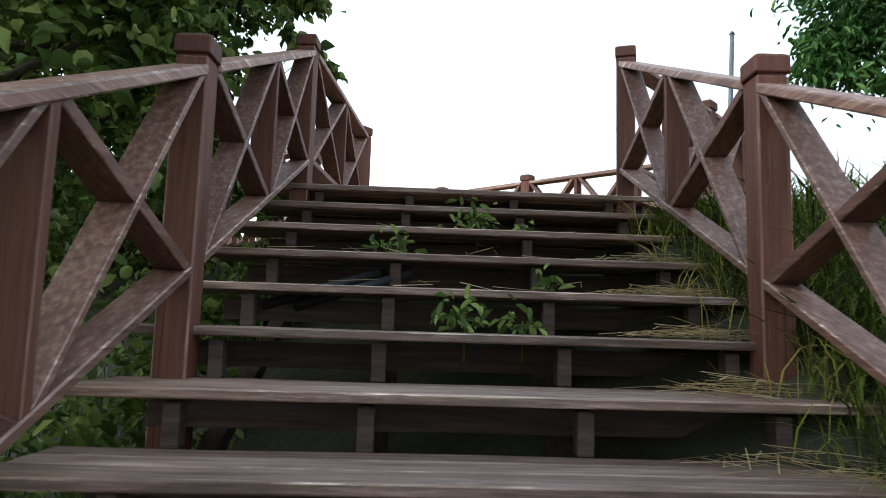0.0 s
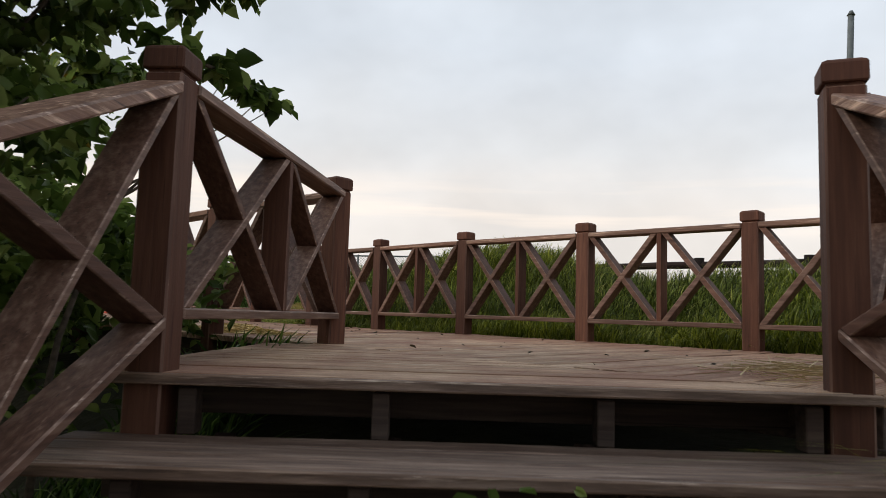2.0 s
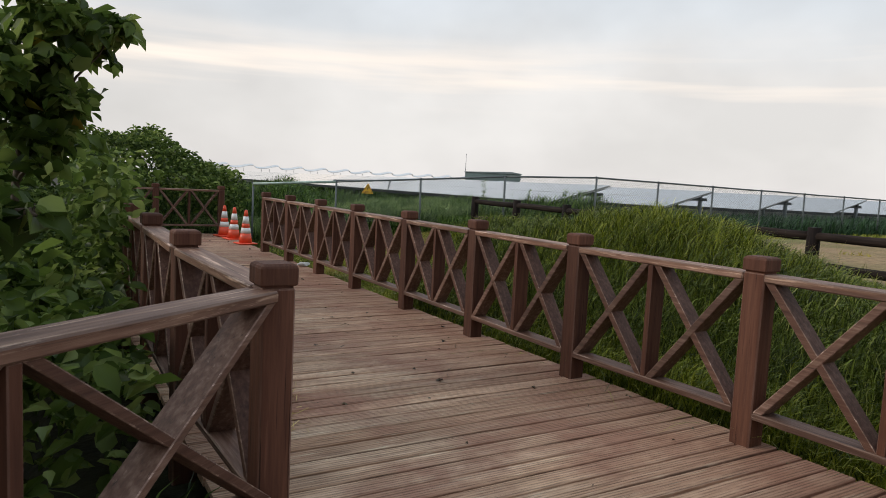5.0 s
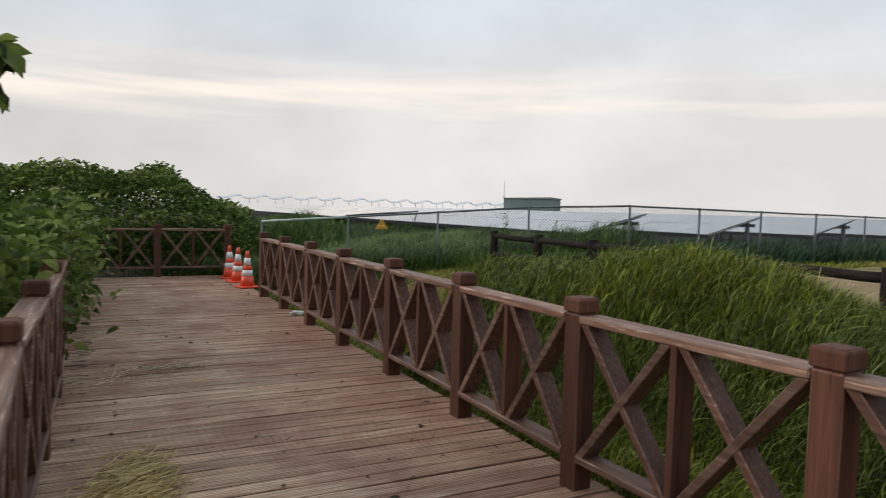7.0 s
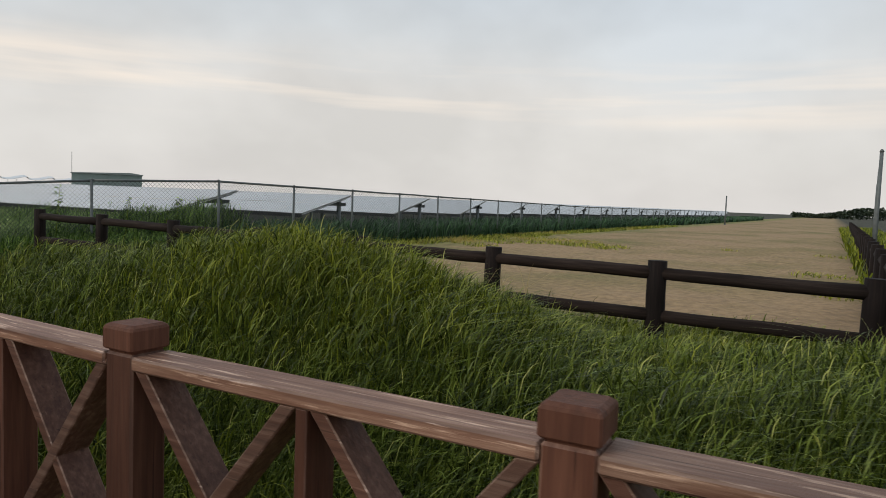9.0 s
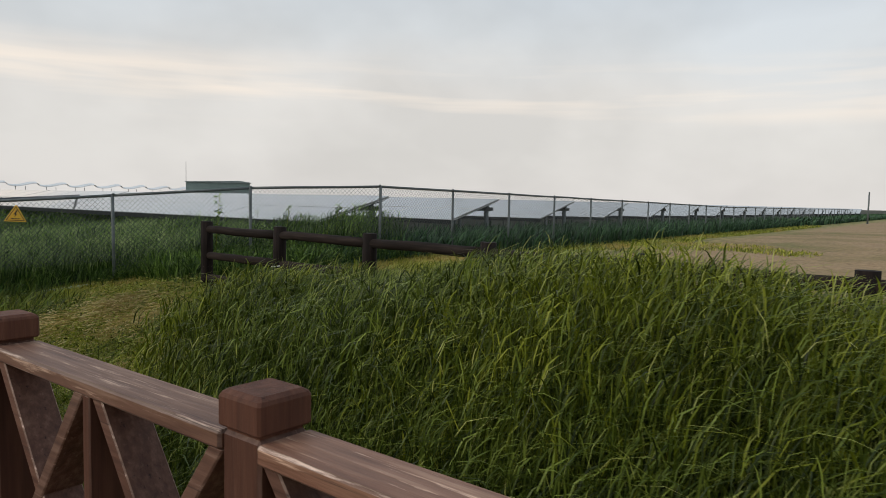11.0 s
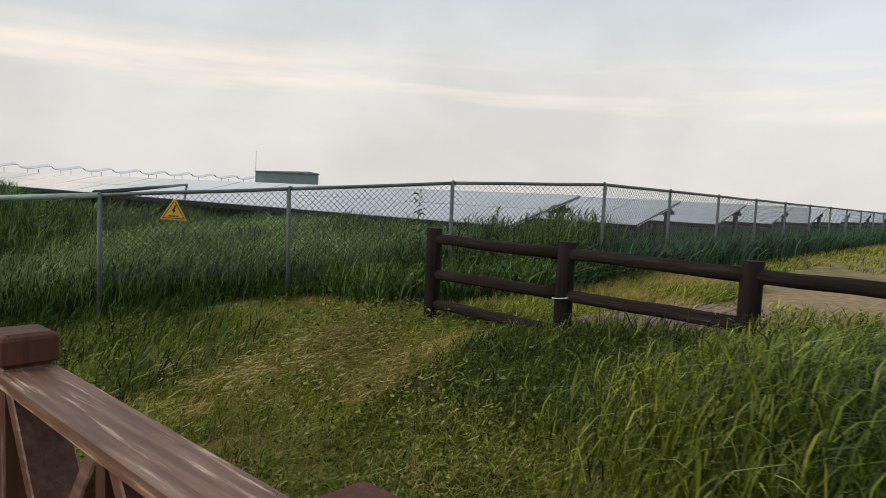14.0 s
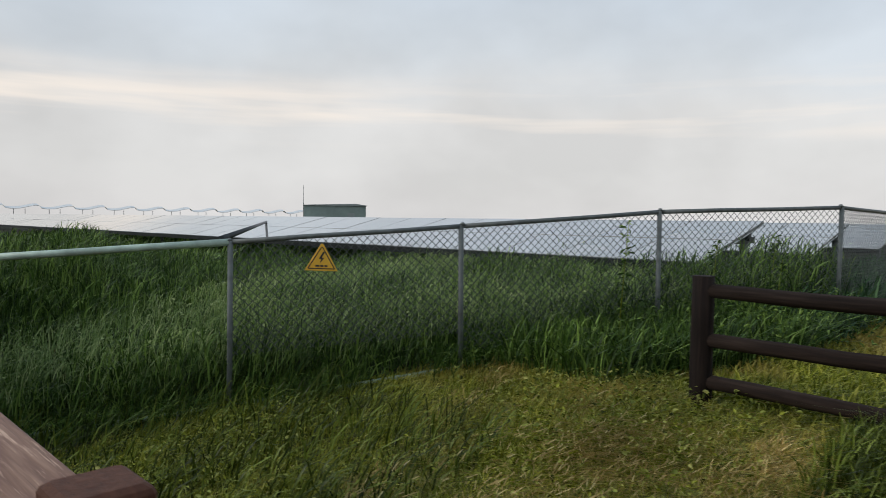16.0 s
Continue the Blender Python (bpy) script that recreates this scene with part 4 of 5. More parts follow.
def traffic_cone(x, y, tilt, label):
    o = thing("traffic_cone", label, "traffic cone", "traffic cones", m=pose(x, y, 0.0, tilt, 0, random.uniform(0, 90)))
    rad = lambda z: 0.135 - (z - 0.03) / 0.67 * 0.11
    part("base", block(0.37, 0.37, 0.03, 0.012, 0.0), ORANGE, o)
    for a, b, mat, nm in ((0.03, 0.22, ORANGE, "cone_body"), (0.22, 0.33, WHITE, "reflective_band"), (0.33, 0.42, ORANGE, "cone_body"), (0.42, 0.56, WHITE, "reflective_band"), (0.56, 0.69, ORANGE, "tip")):
        grow = 0.002 if mat is WHITE else 0.0
        part(nm, cone_mesh(rad(a) + grow, a, rad(b) + grow, b), mat, o, "white reflective band" if mat is WHITE else "")
    return o


traffic_cone(-0.02, 13.25, 0, "orange traffic cone with two white bands on the deck")
traffic_cone(0.02, 12.55, 2, "orange traffic cone turned among the others on the deck")
traffic_cone(0.02, 11.55, 0, "orange traffic cone with two white bands by the railing end")


def crumpled(name, label, category, x, y, z, s, mat, seed):
    bm = bmesh.new()
    bmesh.ops.create_icosphere(bm, subdivisions=2, radius=s)
    r = random.Random(seed)
    for v in bm.verts:
        v.co = Vector((v.co.x * 1.3, v.co.y, v.co.z * 0.5)) * r.uniform(0.6, 1.15)
        v.co.z = max(v.co.z + s * 0.35, 0.0)
    ob = part(name, bm, mat, None, m=pose(x, y, z))
    return tagged(ob, label, category)


crumpled("litter", "crumpled white plastic litter at the foot of the railing", "litter", 0.045, 8.05, 0.0, 0.08, PAPER, 3)
crumpled("litter", "crumpled pale plastic bag in the grass by the fence", "litter", 3.7, 7.25, 0.12, 0.14, PAPER, 5)

# ---- pavers behind the log fence ----
paving = thing("pavement", "worn brick paving behind the log fence", "pavement", kind="structure")
me = shared(("paver",), lambda: block(0.198, 0.096, 0.06, 0.008), STONE)
for i in range(11):
    for j in range(22):
        x, y = 4.75 + i * 0.215 + (0.107 if j % 2 else 0), 5.9 + j * 0.115
        part("paver", me, None, paving, m=pose(x, y, 0.405 + random.uniform(-0.006, 0.006), random.uniform(-1.2, 1.2), random.uniform(-1.2, 1.2), random.uniform(-1, 1)))

# ---- grass ----
rng = np.random.default_rng(11)


def field(n, x0, x1, y0, y1):
    return rng.uniform(x0, x1, n), rng.uniform(y0, y1, n)


def ramp01(v, lo, hi):
    f = np.clip((v - lo) / (hi - lo), 0, 1)
    return f * f * (3 - 2 * f)


def mound_top(x, y):
    return ramp01(y, 0.5, 2.9) * (1 - ramp01(y, 3.6, 5.4)) * ramp01(x, 0.4, 2.1) * (1 - 0.8 * ramp01(x, 2.9, 4.0))


x, y = field(230000, 0.18, 4.75, -3.4, 7.9)
tops = 0.05 + 0.66 * ramp01(x, 0.1, 2.0) + mound_top(x, y) * 0.49 + (0.11 + 0.08 * ramp01(x, 1.8, 2.8)) * ramp01(y, 3.6, 4.8) * (1 - ramp01(y, 5.8, 7.0)) + (0.1 - 0.24 * ramp01(x, 2.7, 3.6)) * (1 - ramp01(y, 1.4, 2.8)) - 0.10 * ramp01(y, 6.2, 7.8) + 0.10 * bumps(x, y, 1.6, 5) + 0.06 * bumps(x, y, 4.0, 6)
tall = np.maximum((tops - ground_z(x, y)) * np.sqrt(rng.uniform(0.12, 1.25, len(x))), 0.14)
h = np.minimum(tall, rng.uniform(0.12, 0.36, len(x)))
z = ground_z(x, y) - 0.03 + (tall - h)
keep = (rng.uniform(0, 1, len(x)) > ramp01(y + 0.55 * np.clip(2.9 - x, 0, 3) + 0.3 * bumps(x, y, 1.4, 19), 5.7, 7.3)) & ((x < 4.35) | (rng.uniform(0, 1, len(x)) < 0.4))
# reeds stand in a drift of their own along the middle, the lighter grass round them
crown = ramp01(x, 1.1, 2.0) * ramp01(y, 0.6, 1.8) * (1 - ramp01(y, 3.2, 4.2))
reedy = ramp01(x, 0.4 - 0.4 * ramp01(y, 2.5, 3.5), 1.2 - 0.7 * ramp01(y, 2.5, 3.5)) * (1 - ramp01(x, 3.4, 4.0)) * (1 - ramp01(y - 0.4 * (x - 2.2), 5.2, 6.4)) * (1 - 0.85 * crown)
reedy = rng.uniform(0, 1, len(x)) < reedy + 0.22 * bumps(x, y, 1.3, 15)
for name, pick, mat, wide, label in (("tall_grass", ~reedy, GRASS, 0.0040, "tall wind-bent yellow-green grass between railing and log fence"), ("reeds", reedy, GRASS_REED, 0.0038, "dark bluish-green reeds among the tall grass")):
    k = keep & pick
    blades(name, x[k], y[k], h[k] * 1.1, mat, wide, 0.95, (0.22, -0.20), z=z[k], label=label)
pale = keep & (rng.uniform(0, 1, len(x)) < 0.11) & (tall > 0.6 * (tops - ground_z(x, y)))
blades("grass_tips", x[pale] + 0.01, y[pale], h[pale] * rng.uniform(0.5, 0.95, pale.sum()), GRASS_TIP, 0.0024, 0.9, (0.30, -0.24), z=z[pale] + h[pale] * 0.45, label="pale curling tips over the tall grass")
x, y = field(3600, 0.9, 4.4, -2.5, 6.4)
blades("grass_stalks", x, y, np.maximum(0.36 + mound_top(x, y) * 0.65 - 0.12 * ramp01(y, 4.4, 6.0), 0.2) * rng.uniform(0.75, 1.28, len(x)), GRASS, 0.0032, 0.24, (0.12, -0.1), label="upright green stalks carrying the tall grass")
x, y = field(1100, 1.2, 4.4, 1.8, 4.8)
blades("seed_heads", x, y, 0.5 + 0.4 * rng.uniform(0, 1, len(x)), STRAW, 0.003, 0.35, (0.15, -0.1), label="pale dry stalks standing in the tall grass")
x, y = field(96000, 0.15, 5.2, 5.6, 13.2)
keep = (y < 12.9 - 0.68 * (x - 2.46) + 0.15)
h = 0.06 + 0.11 * rng.uniform(0, 1, len(x)) + 0.10 * np.clip(bumps(x, y, 2.2, 8), 0, 1) * rng.uniform(0.4, 1, len(x)) + 0.12 * (1 - ramp01(y, 6.2, 7.6)) * rng.uniform(0, 1, len(x))
blades("mown_grass", x[keep], y[keep], h[keep], GRASS_MIX, 0.0036, 1.0, (0.2, -0.25), label="short green and straw-coloured grass on the bank")
pale = keep & (rng.uniform(0, 1, len(x)) < 0.17)
blades("grass_tips", x[pale] + 0.01, y[pale], h[pale] * rng.uniform(0.8, 1.25, pale.sum()) + 0.03, GRASS_TIP, 0.0027, 1.1, (0.25, -0.25), label="pale curling blades over the short grass")
for cx, cy, lx, ly, n_s in ((2.7, 9.4, 1.5, 1.5, 1500), (3.1, 9.6, 0.6, 0.5, 1100), (2.2, 9.7, 0.6, 0.5, 500), (2.8, 8.6, 0.9, 0.5, 700), (2.2, 7.4, 1.0, 0.7, 250)):
    straw("straw_scatter", "dry brown cuttings lying in the mown grass", cx, cy, lx, ly, n_s, None, 0.3, 0.12, HAY)
# tufts left standing in the mown grass, green ones and dry ones
for name, mat, n_t, tall_t, label in (("grass_tufts", GRASS, 95, 0.26, "green tufts left standing in the mown grass"), ("dry_tufts", HAY, 45, 0.22, "dry golden tufts in the mown grass")):
    tx, ty = field(n_t, 0.5, 4.0, 6.8, 11.6)
    x, y = np.repeat(tx, 55) + rng.normal(0, 0.07, n_t * 55), np.repeat(ty, 55) + rng.normal(0, 0.07, n_t * 55)
    k = y < 12.7 - 0.68 * (x - 2.46)
    blades(name, x[k], y[k], (np.repeat(rng.uniform(0.5, 1.1, n_t), 55) * rng.uniform(0.5, 1.1, n_t * 55) * tall_t)[k], mat, 0.0032, 0.95, (0.2, -0.2), label=label)
x, y = field(150000, -2.5, 8.5, 9.6, 20.0)
keep = (y > 12.9 - 0.68 * (x - 2.46) + 0.0) & (y > 9.7)
tall = np.maximum((0.60 + 0.16 * bumps(x, y, 0.9, 12) + 0.1 * bumps(x, y, 3.0, 13)) * rng.uniform(0.35, 1.25, len(x)) * np.where(y > 18, 1.15, 1) + 0.55 * ramp01(0.36 * (y - 6.4) - x - 0.2, 0, 1.2) * ramp01(y, 14.8, 17.0), 0.2)
h = np.minimum(tall, rng.uniform(0.16, 0.5, len(x)))
z = ground_z(x, y) - 0.03 + (tall - h)
blades("tall_grass", x[keep], y[keep], h[keep] * 1.05, GRASS_DEEP, 0.0055, 0.75, (0.12, -0.10), z=z[keep], label="dense dark green grass behind the chain-link fence")
x, y = field(30000, -1.5, 8.0, 9.9, 15.5)
keep = (y > 12.9 - 0.68 * (x - 2.46) + 0.0)
h = rng.uniform(0.12, 0.3, len(x))
blades("grass_tips", x[keep], y[keep], h[keep], GRASS_TIP_COOL, 0.0034, 0.8, (0.25, -0.15), z=(ground_z(x, y) + rng.uniform(0.2, 0.58, len(x)))[keep], label="pale bent grass tips over the dark grass")
x, y = field(16000, -3.0, 16.0, 19.5, 40.0)
blades("tall_grass", x, y, rng.uniform(0.45, 0.95, len(x)), GRASS_DEEP, 0.022, 0.5, label="dense grass in front of the solar panels")
x, y = field(13000, 1.6, 4.25, 6.3, 8.6)
h = 0.16 + 0.30 * ramp01(x, 2.2, 3.6) * rng.uniform(0.4, 1.2, len(x)) * (0.8 + 0.5 * bumps(x, y, 2.5, 17))
keep = rng.uniform(0, 1, len(x)) < ramp01(x + 0.4 * bumps(x, y, 2.0, 18), 1.8, 3.2)
blades("tufted_grass", x[keep], y[keep], np.maximum(h[keep], 0.12), GRASS_REED, 0.0045, 0.8, (0.2, -0.2), label="dark green tufts at the foot of the log fence")
x, y = field(22000, 6.5, 42, 9.3, 11.6)
h = rng.uniform(0.3, 0.85, len(x))
blades("tall_grass", x, y, h, GRASS_VERGE, 0.012, 0.4, (0.15, -0.1), label="deep green strip of grass under the chain-link fence, tinted for haze")
x, y = field(11000, 42, 120, 9.3, 11.8)
blades("tall_grass", x, y, rng.uniform(0.3, 0.85, len(x)), GRASS_VERGE, 0.05, 0.4, label="distant green strip of grass under the fence, tinted for haze")
x, y = field(9000, 7.0, 46, 8.5, 9.5)
blades("dry_grass", x, y, rng.uniform(0.06, 0.22, len(x)), GRASS_MIX, 0.012, 0.8, label="yellowing strip of dry grass along the field edge")
x, y = field(26000, 4.3, 20, -0.9, 9.2)
keep = bumps(x, y, 0.5, 21) + 0.5 * bumps(x, y, 1.7, 22) > 0.55
blades("field_grass", x[keep], y[keep], rng.uniform(0.05, 0.17, keep.sum()), GRASS_MIX, 0.009, 0.8, label="sparse tufts on the mown field")
x, y = field(9000, 4.5, 60, -3.2, -0.9)
blades("tall_grass", x, y, rng.uniform(0.2, 0.6, len(x)), GRASS, 0.016, 0.5, label="grass along the far log fence")
x, y = field(7000, -0.2, 0.35, -3.2, 14.0)
blades("edge_grass", x, y, rng.uniform(0.12, 0.36, len(x)), GRASS_REED, 0.0055, 0.6, label="grass growing along the deck edge")
x = rng.uniform(0.9, 7.2, 9000)
y = 12.9 - 0.66 * (x - 2.46) - np.abs(rng.normal(0, 0.16, len(x))) + 0.05
k = rng.uniform(-0.35, 1.2, len(x)) < bumps(x, y, 2.6, 27)
blades("edge_grass", x[k], y[k], rng.uniform(0.15, 0.42, k.sum()), GRASS_DEEP, 0.0045, 0.8, (0.1, -0.2), label="grass hanging over the bottom pipe of the fence")
x, y = field(3500, 0.1, 3.2, 10.3, 14.2)
blades("edge_grass", x, y, rng.uniform(0.15, 0.45, len(x)), GRASS_REED, 0.006, 0.5, label="grass beside the walkway end")

x, y = field(16000, 4.4, 9.0, 7.9, 9.7)
keep = (y > 8.55) | (rng.uniform(0, 1, len(x)) < 0.25) | (x > 7.1)
blades("mown_grass", x[keep], y[keep], rng.uniform(0.08, 0.28, keep.sum()), GRASS_MIX, 0.006, 0.9, label="short grass behind the end of the log fence")
x, y = field(9000, 4.35, 4.85, -0.6, 9.4)
blades("edge_grass", x, y, rng.uniform(0.06, 0.24, len(x)), GRASS, 0.006, 0.9, label="grass along the foot of the log fence")
x, y = field(11000, 4.3, 8.0, 9.4, 11.4)
keep = y > 12.9 - 0.66 * (x - 2.46) - 1.3
blades("tall_grass", x[keep], y[keep], rng.uniform(0.3, 0.72, keep.sum()), GRASS_DEEP, 0.0062, 0.6, (0.06, -0.08), label="tall grass tangled at the chain-link fence corner")
nn = 1800
x, y = field(nn, 4.5, 8.2, 9.0, 10.9)
keep = y > 12.9 - 0.66 * (x - 2.46) - 1.5
c = np.stack([x, y, ground_z(x, y) + 0.62 * np.sqrt(rng.uniform(0, 1, nn)) * (0.8 + 0.3 * bumps(x, y, 2.0, 77))], -1)[keep]
leaves("low_weeds", c, np.full(len(c), 0.05), GRASS_DEEP, None, 0.5, 0.2, 0.2, "low dark weeds tangled at the chain-link fence corner", "weeds", 78)

# small broad-leaved weeds through the mown grass and over the grass behind the fence
wr = np.random.default_rng(83)
for name, nn, (x0, x1, y0, y1), side, (lo_z, hi_z), size, mat, label in (
        ("low_weeds", 9000, (0.4, 4.6, 6.6, 12.6), -1, (0.05, 0.17), 0.034, GRASS, "small broad-leaved green weeds among the mown grass"),
        ("low_weeds", 8500, (0.4, 4.6, 6.6, 12.6), -1, (0.08, 0.19), 0.030, GRASS_TIP, "pale yellowing weed leaves among the mown grass"),
        ("low_weeds", 15000, (-1.2, 7.5, 9.8, 15.5), 1, (0.38, 0.66), 0.036, GRASS_TIP_COOL, "small pale weed leaves over the grass behind the fence")):
    x, y = wr.uniform(x0, x1, nn), wr.uniform(y0, y1, nn)
    k = (side * (y - (12.9 - 0.68 * (x - 2.46))) > (0.1 if side > 0 else 0.5)) & (wr.uniform(-0.5, 1.0, nn) < bumps(x, y, 2.4, 84) + 0.3)
    c = np.stack([x, y, ground_z(x, y) + wr.uniform(lo_z, hi_z, nn)], -1)[k]
    leaves(name, c, size * wr.uniform(0.6, 1.3, len(c)), mat, None, 0.5, 0.2, 0.3, label, "weeds", 85)

# tall weeds against the panels
for (x0, y0, hh, k) in ((5.15, 10.75, 0.95, 26), (6.15, 10.35, 0.72, 18), (7.0, 10.1, 0.7, 16), (6.6, 9.9, 0.5, 20)):
    z0 = float(ground_z(np.array(x0), np.array(y0)))
    weed = thing("tall_weed", "tall thin weed by the chain-link fence", "weed", "weeds by the fence")
    part("stem", rod((x0, y0, z0), (x0 + 0.08, y0 - 0.05, z0 + hh + 0.35), 0.008, 0.003, 5), GRASS, weed)
    f = rng.uniform(0.3, 1.0, k * 3)
    c = np.stack([x0 + 0.08 * f + rng.normal(0, 0.02, k * 3), y0 - 0.05 * f + rng.normal(0, 0.02, k * 3), z0 + (hh + 0.35) * f], -1)
    leaves("foliage", c, np.full(k * 3, 0.06), GRASS_DEEP, weed, 0.1, 0.1, 0.12, seed=k)

# ---- thicket and trees ----
def in_stair(x, y):
    """Distance out from the stair's left side, and along the stairs."""
    dx, dy = x - NOSE.x, y - NOSE.y
    return dx * R.x + dy * R.y, dx * S.x + dy * S.y


def thicket(name, n, box, top, mat, label, size=0.12, seed=1, ok=None, shell=0.5):
    r = np.random.default_rng(seed)
    x, y = r.uniform(box[0], box[1], n), r.uniform(box[2], box[3], n)
    t = top(x, y)
    g = ground_z(x, y)
    z = t - np.abs(r.normal(0, shell, n)) * np.where(r.uniform(0, 1, n) < 0.75, 0.5, 2.0)
    k = (z > g + 0.05) & (t > g + 0.1) & (x - box[0] > 0.9 + 0.8 * bumps(x, y, 1.1, seed + 7))
    if ok is not None:
        k &= ok(x, y, z)
    c = np.stack([x[k], y[k], z[k]], -1)
    return leaves(name, c, np.full(k.sum(), size) * r.uniform(0.7, 1.3, k.sum()), mat, None, 0.6, 0.5, 0.33, label, "thicket", seed)


def top_left(x, y):
    d = np.clip((-3.15 - x) / 1.3, 0, 1)
    return 0.35 + (0.95 + 0.35 * np.clip((y - 4) / 6, -0.6, 1)) * d + 0.30 * bumps(x, y, 1.3, 31) + 0.12 * bumps(x, y, 4.2, 32)


thicket("thicket", 46000, (-8.5, -3.02, 0.7, 14.5), top_left, LEAF, "dense dark broad-leaved thicket leaning over the railing", 0.128, 31, lambda x, y, z: (x < -3.12) | (z > 0.55) & (y > 3.0))
thicket("thicket", 26000, (-9.0, 0.8, 14.1, 19.5), lambda x, y: 0.75 + np.clip(1.6 * np.clip((2.1 - x) / 3.2, 0, 1) * np.clip((y - 13.7) / 1.8, 0.35, 1), 0, 1.5) + 0.22 * bumps(x, y, 1.5, 41) + 0.1 * bumps(x, y, 4.5, 42), LEAF, "dense leafy thicket behind the end railing", 0.11, 41)
# leaves pushed over the left railing
nn = 5200
yy = rng.uniform(3.4, 13.6, nn)
c = np.stack([-3.05 + 0.42 * np.abs(rng.normal(0, 0.6, nn)) * np.clip((yy - 3) / 3, 0.2, 1) - 0.25 * rng.uniform(0, 1, nn), yy, rng.uniform(0.25, 1.45, nn) + 0.2 * bumps(yy, yy, 2.0, 3)], -1)
leaves("overhanging_leaves", c, np.full(nn, 0.115), LEAF, None, 0.5, 0.5, 0.35, "broad leaves hanging over the walkway railing", "leaves", 44)
# left of the stairs
def left_ok(x, y, z):
    a, b = in_stair(x, y)
    return (a < -1.6) & ((x < -3.1) | (z > 0.3)) & (z < np.where((x > -5.0) & (y > -1.8), 0.55, 3.5))


thicket("thicket", 64000, (-12.0, -3.0, -7.5, 2.6), lambda x, y: -0.5 + 0.42 * (x + 7.0) + 0.9 + np.clip((-1.4 - in_stair(x, y)[0]) * 1.1, 0, 1.6) + 0.3 * bumps(x, y, 1.6, 51), LEAF, "dark tangled undergrowth beside the stairs", 0.088, 51, left_ok, 0.8)


# undergrowth close in along the open side of the stairs
r_u = np.random.default_rng(57)
n_u = 6000
a, b = -1.30 - np.abs(r_u.normal(0, 0.45, n_u)), r_u.uniform(-6.5, -0.5, n_u)
x, y = NOSE.x + R.x * a + S.x * b, NOSE.y + R.y * a + S.y * b
z = np.maximum(b * RISE / GOING - 0.28 - np.abs(r_u.normal(0, 0.6, n_u)), ground_z(x, y) + 0.04)
leaves("undergrowth", np.stack([x, y, z], -1), r_u.uniform(0.05, 0.1, n_u), LEAF, None, 0.5, 0.4, 0.32, "dark leafy undergrowth crowding the open side of the stairs", "thicket", 58)


def tree(name, label, x, y, z0, lumps, mat, n, size, narrow, trunk_r, yellow=0, seed=1):
    """A tapered trunk with limbs to each lump of the crown; leaves hung in and round the lumps."""
    o = thing(name, label, "tree")
    r = np.random.default_rng(seed)
    random.seed(seed)
    base = Vector((x, y, z0))
    zt = max(l[2] for l in lumps)
    top = Vector((x + 0.2, y - 0.1, zt * 0.75 + z0 * 0.25))
    part("trunk", rod(base, top, trunk_r, trunk_r * 0.45, 10, rings=6, wobble=0.03), BARK, o)
    cs = []
    for (lx, ly, lz, rad, w) in lumps:
        tip = Vector((lx, ly, lz))
        f = min(0.95, max(0.25, (lz - 0.9 * rad - z0) / max(0.5, top.z - z0)))
        st = base.lerp(top, f)
        part("limb", rod(st, tip, trunk_r * 0.38, trunk_r * 0.08, 7, rings=5, wobble=0.04), BARK, o)
        k = int(n * w)
        d = r.normal(0, 1, (k, 3))
        d /= np.linalg.norm(d, axis=1)[:, None]
        cl = r.normal(0, 1, (max(3, k // 22), 3)) * 0.42
        pick = r.integers(0, len(cl), k)
        rr = np.abs(r.normal(0, 0.26, k))[:, None]
        cs.append(np.array([lx, ly, lz]) + (cl[pick] + d * rr) * np.array([rad, rad, rad * 0.8]))
        for q in range(min(6, len(cl))):
            part("twig", rod(tip, tip + Vector(cl[q] * rad), 0.012, 0.004, 5, rings=3, wobble=0.02), BARK, o)
    c = np.concatenate(cs)
    leaves("crown", c, np.full(len(c), size), mat, o, 0.35, 0.9, narrow, seed=seed)
    if yellow:
        leaves("yellow_leaves", c[r.integers(0, len(c), yellow)] + 0.03, np.full(yellow, size * 1.1), LEAF_Y, o, 0.3, 0.8, narrow, "few yellowing leaves", seed=seed + 1)
    return o


tree("broadleaf_tree", "dark broad-leaved tree leaning over the stair railing", -6.6, 0.2, -2.4,
     [(-6.3, -0.9, 1.5, 1.1, 0.13), (-6.9, -1.6, 1.9, 1.1, 0.11), (-5.6, -0.6, 2.3, 1.0, 0.24), (-5.0, -0.3, 2.5, 0.8, 0.16), (-7.6, -2.2, 1.2, 1.0, 0.08), (-4.75, -0.45, 1.55, 0.5, 0.05), (-5.6, 0.4, 1.2, 1.0, 0.12),
      (-4.2, -0.5, 1.98, 0.34, 0.045), (-4.6, -0.5, 1.85, 0.4, 0.06), (-3.95, -0.3, 2.0, 0.24, 0.025), (-5.3, -0.5, 1.15, 0.55, 0.08), (-5.6, -1.0, 0.9, 0.6, 0.08), (-5.15, -0.3, 1.9, 0.5, 0.06), (-5.2, -0.6, 0.5, 0.5, 0.06)],
     LEAF, 14500, 0.090, 0.33, 0.11, 130, 61)
tree("leaning_sapling", "slim sapling with a leafy branch over the landing railing", -4.7, -0.3, -1.2,
     [(-4.38, -0.86, 1.22, 0.11, 0.16), (-4.20, -0.72, 1.27, 0.12, 0.2), (-4.02, -0.57, 1.29, 0.12, 0.2), (-3.86, -0.48, 1.31, 0.11, 0.18), (-3.72, -0.42, 1.32, 0.09, 0.16), (-3.61, -0.38, 1.30, 0.06, 0.1)], LEAF, 135, 0.10, 0.40, 0.022, 0, 62)
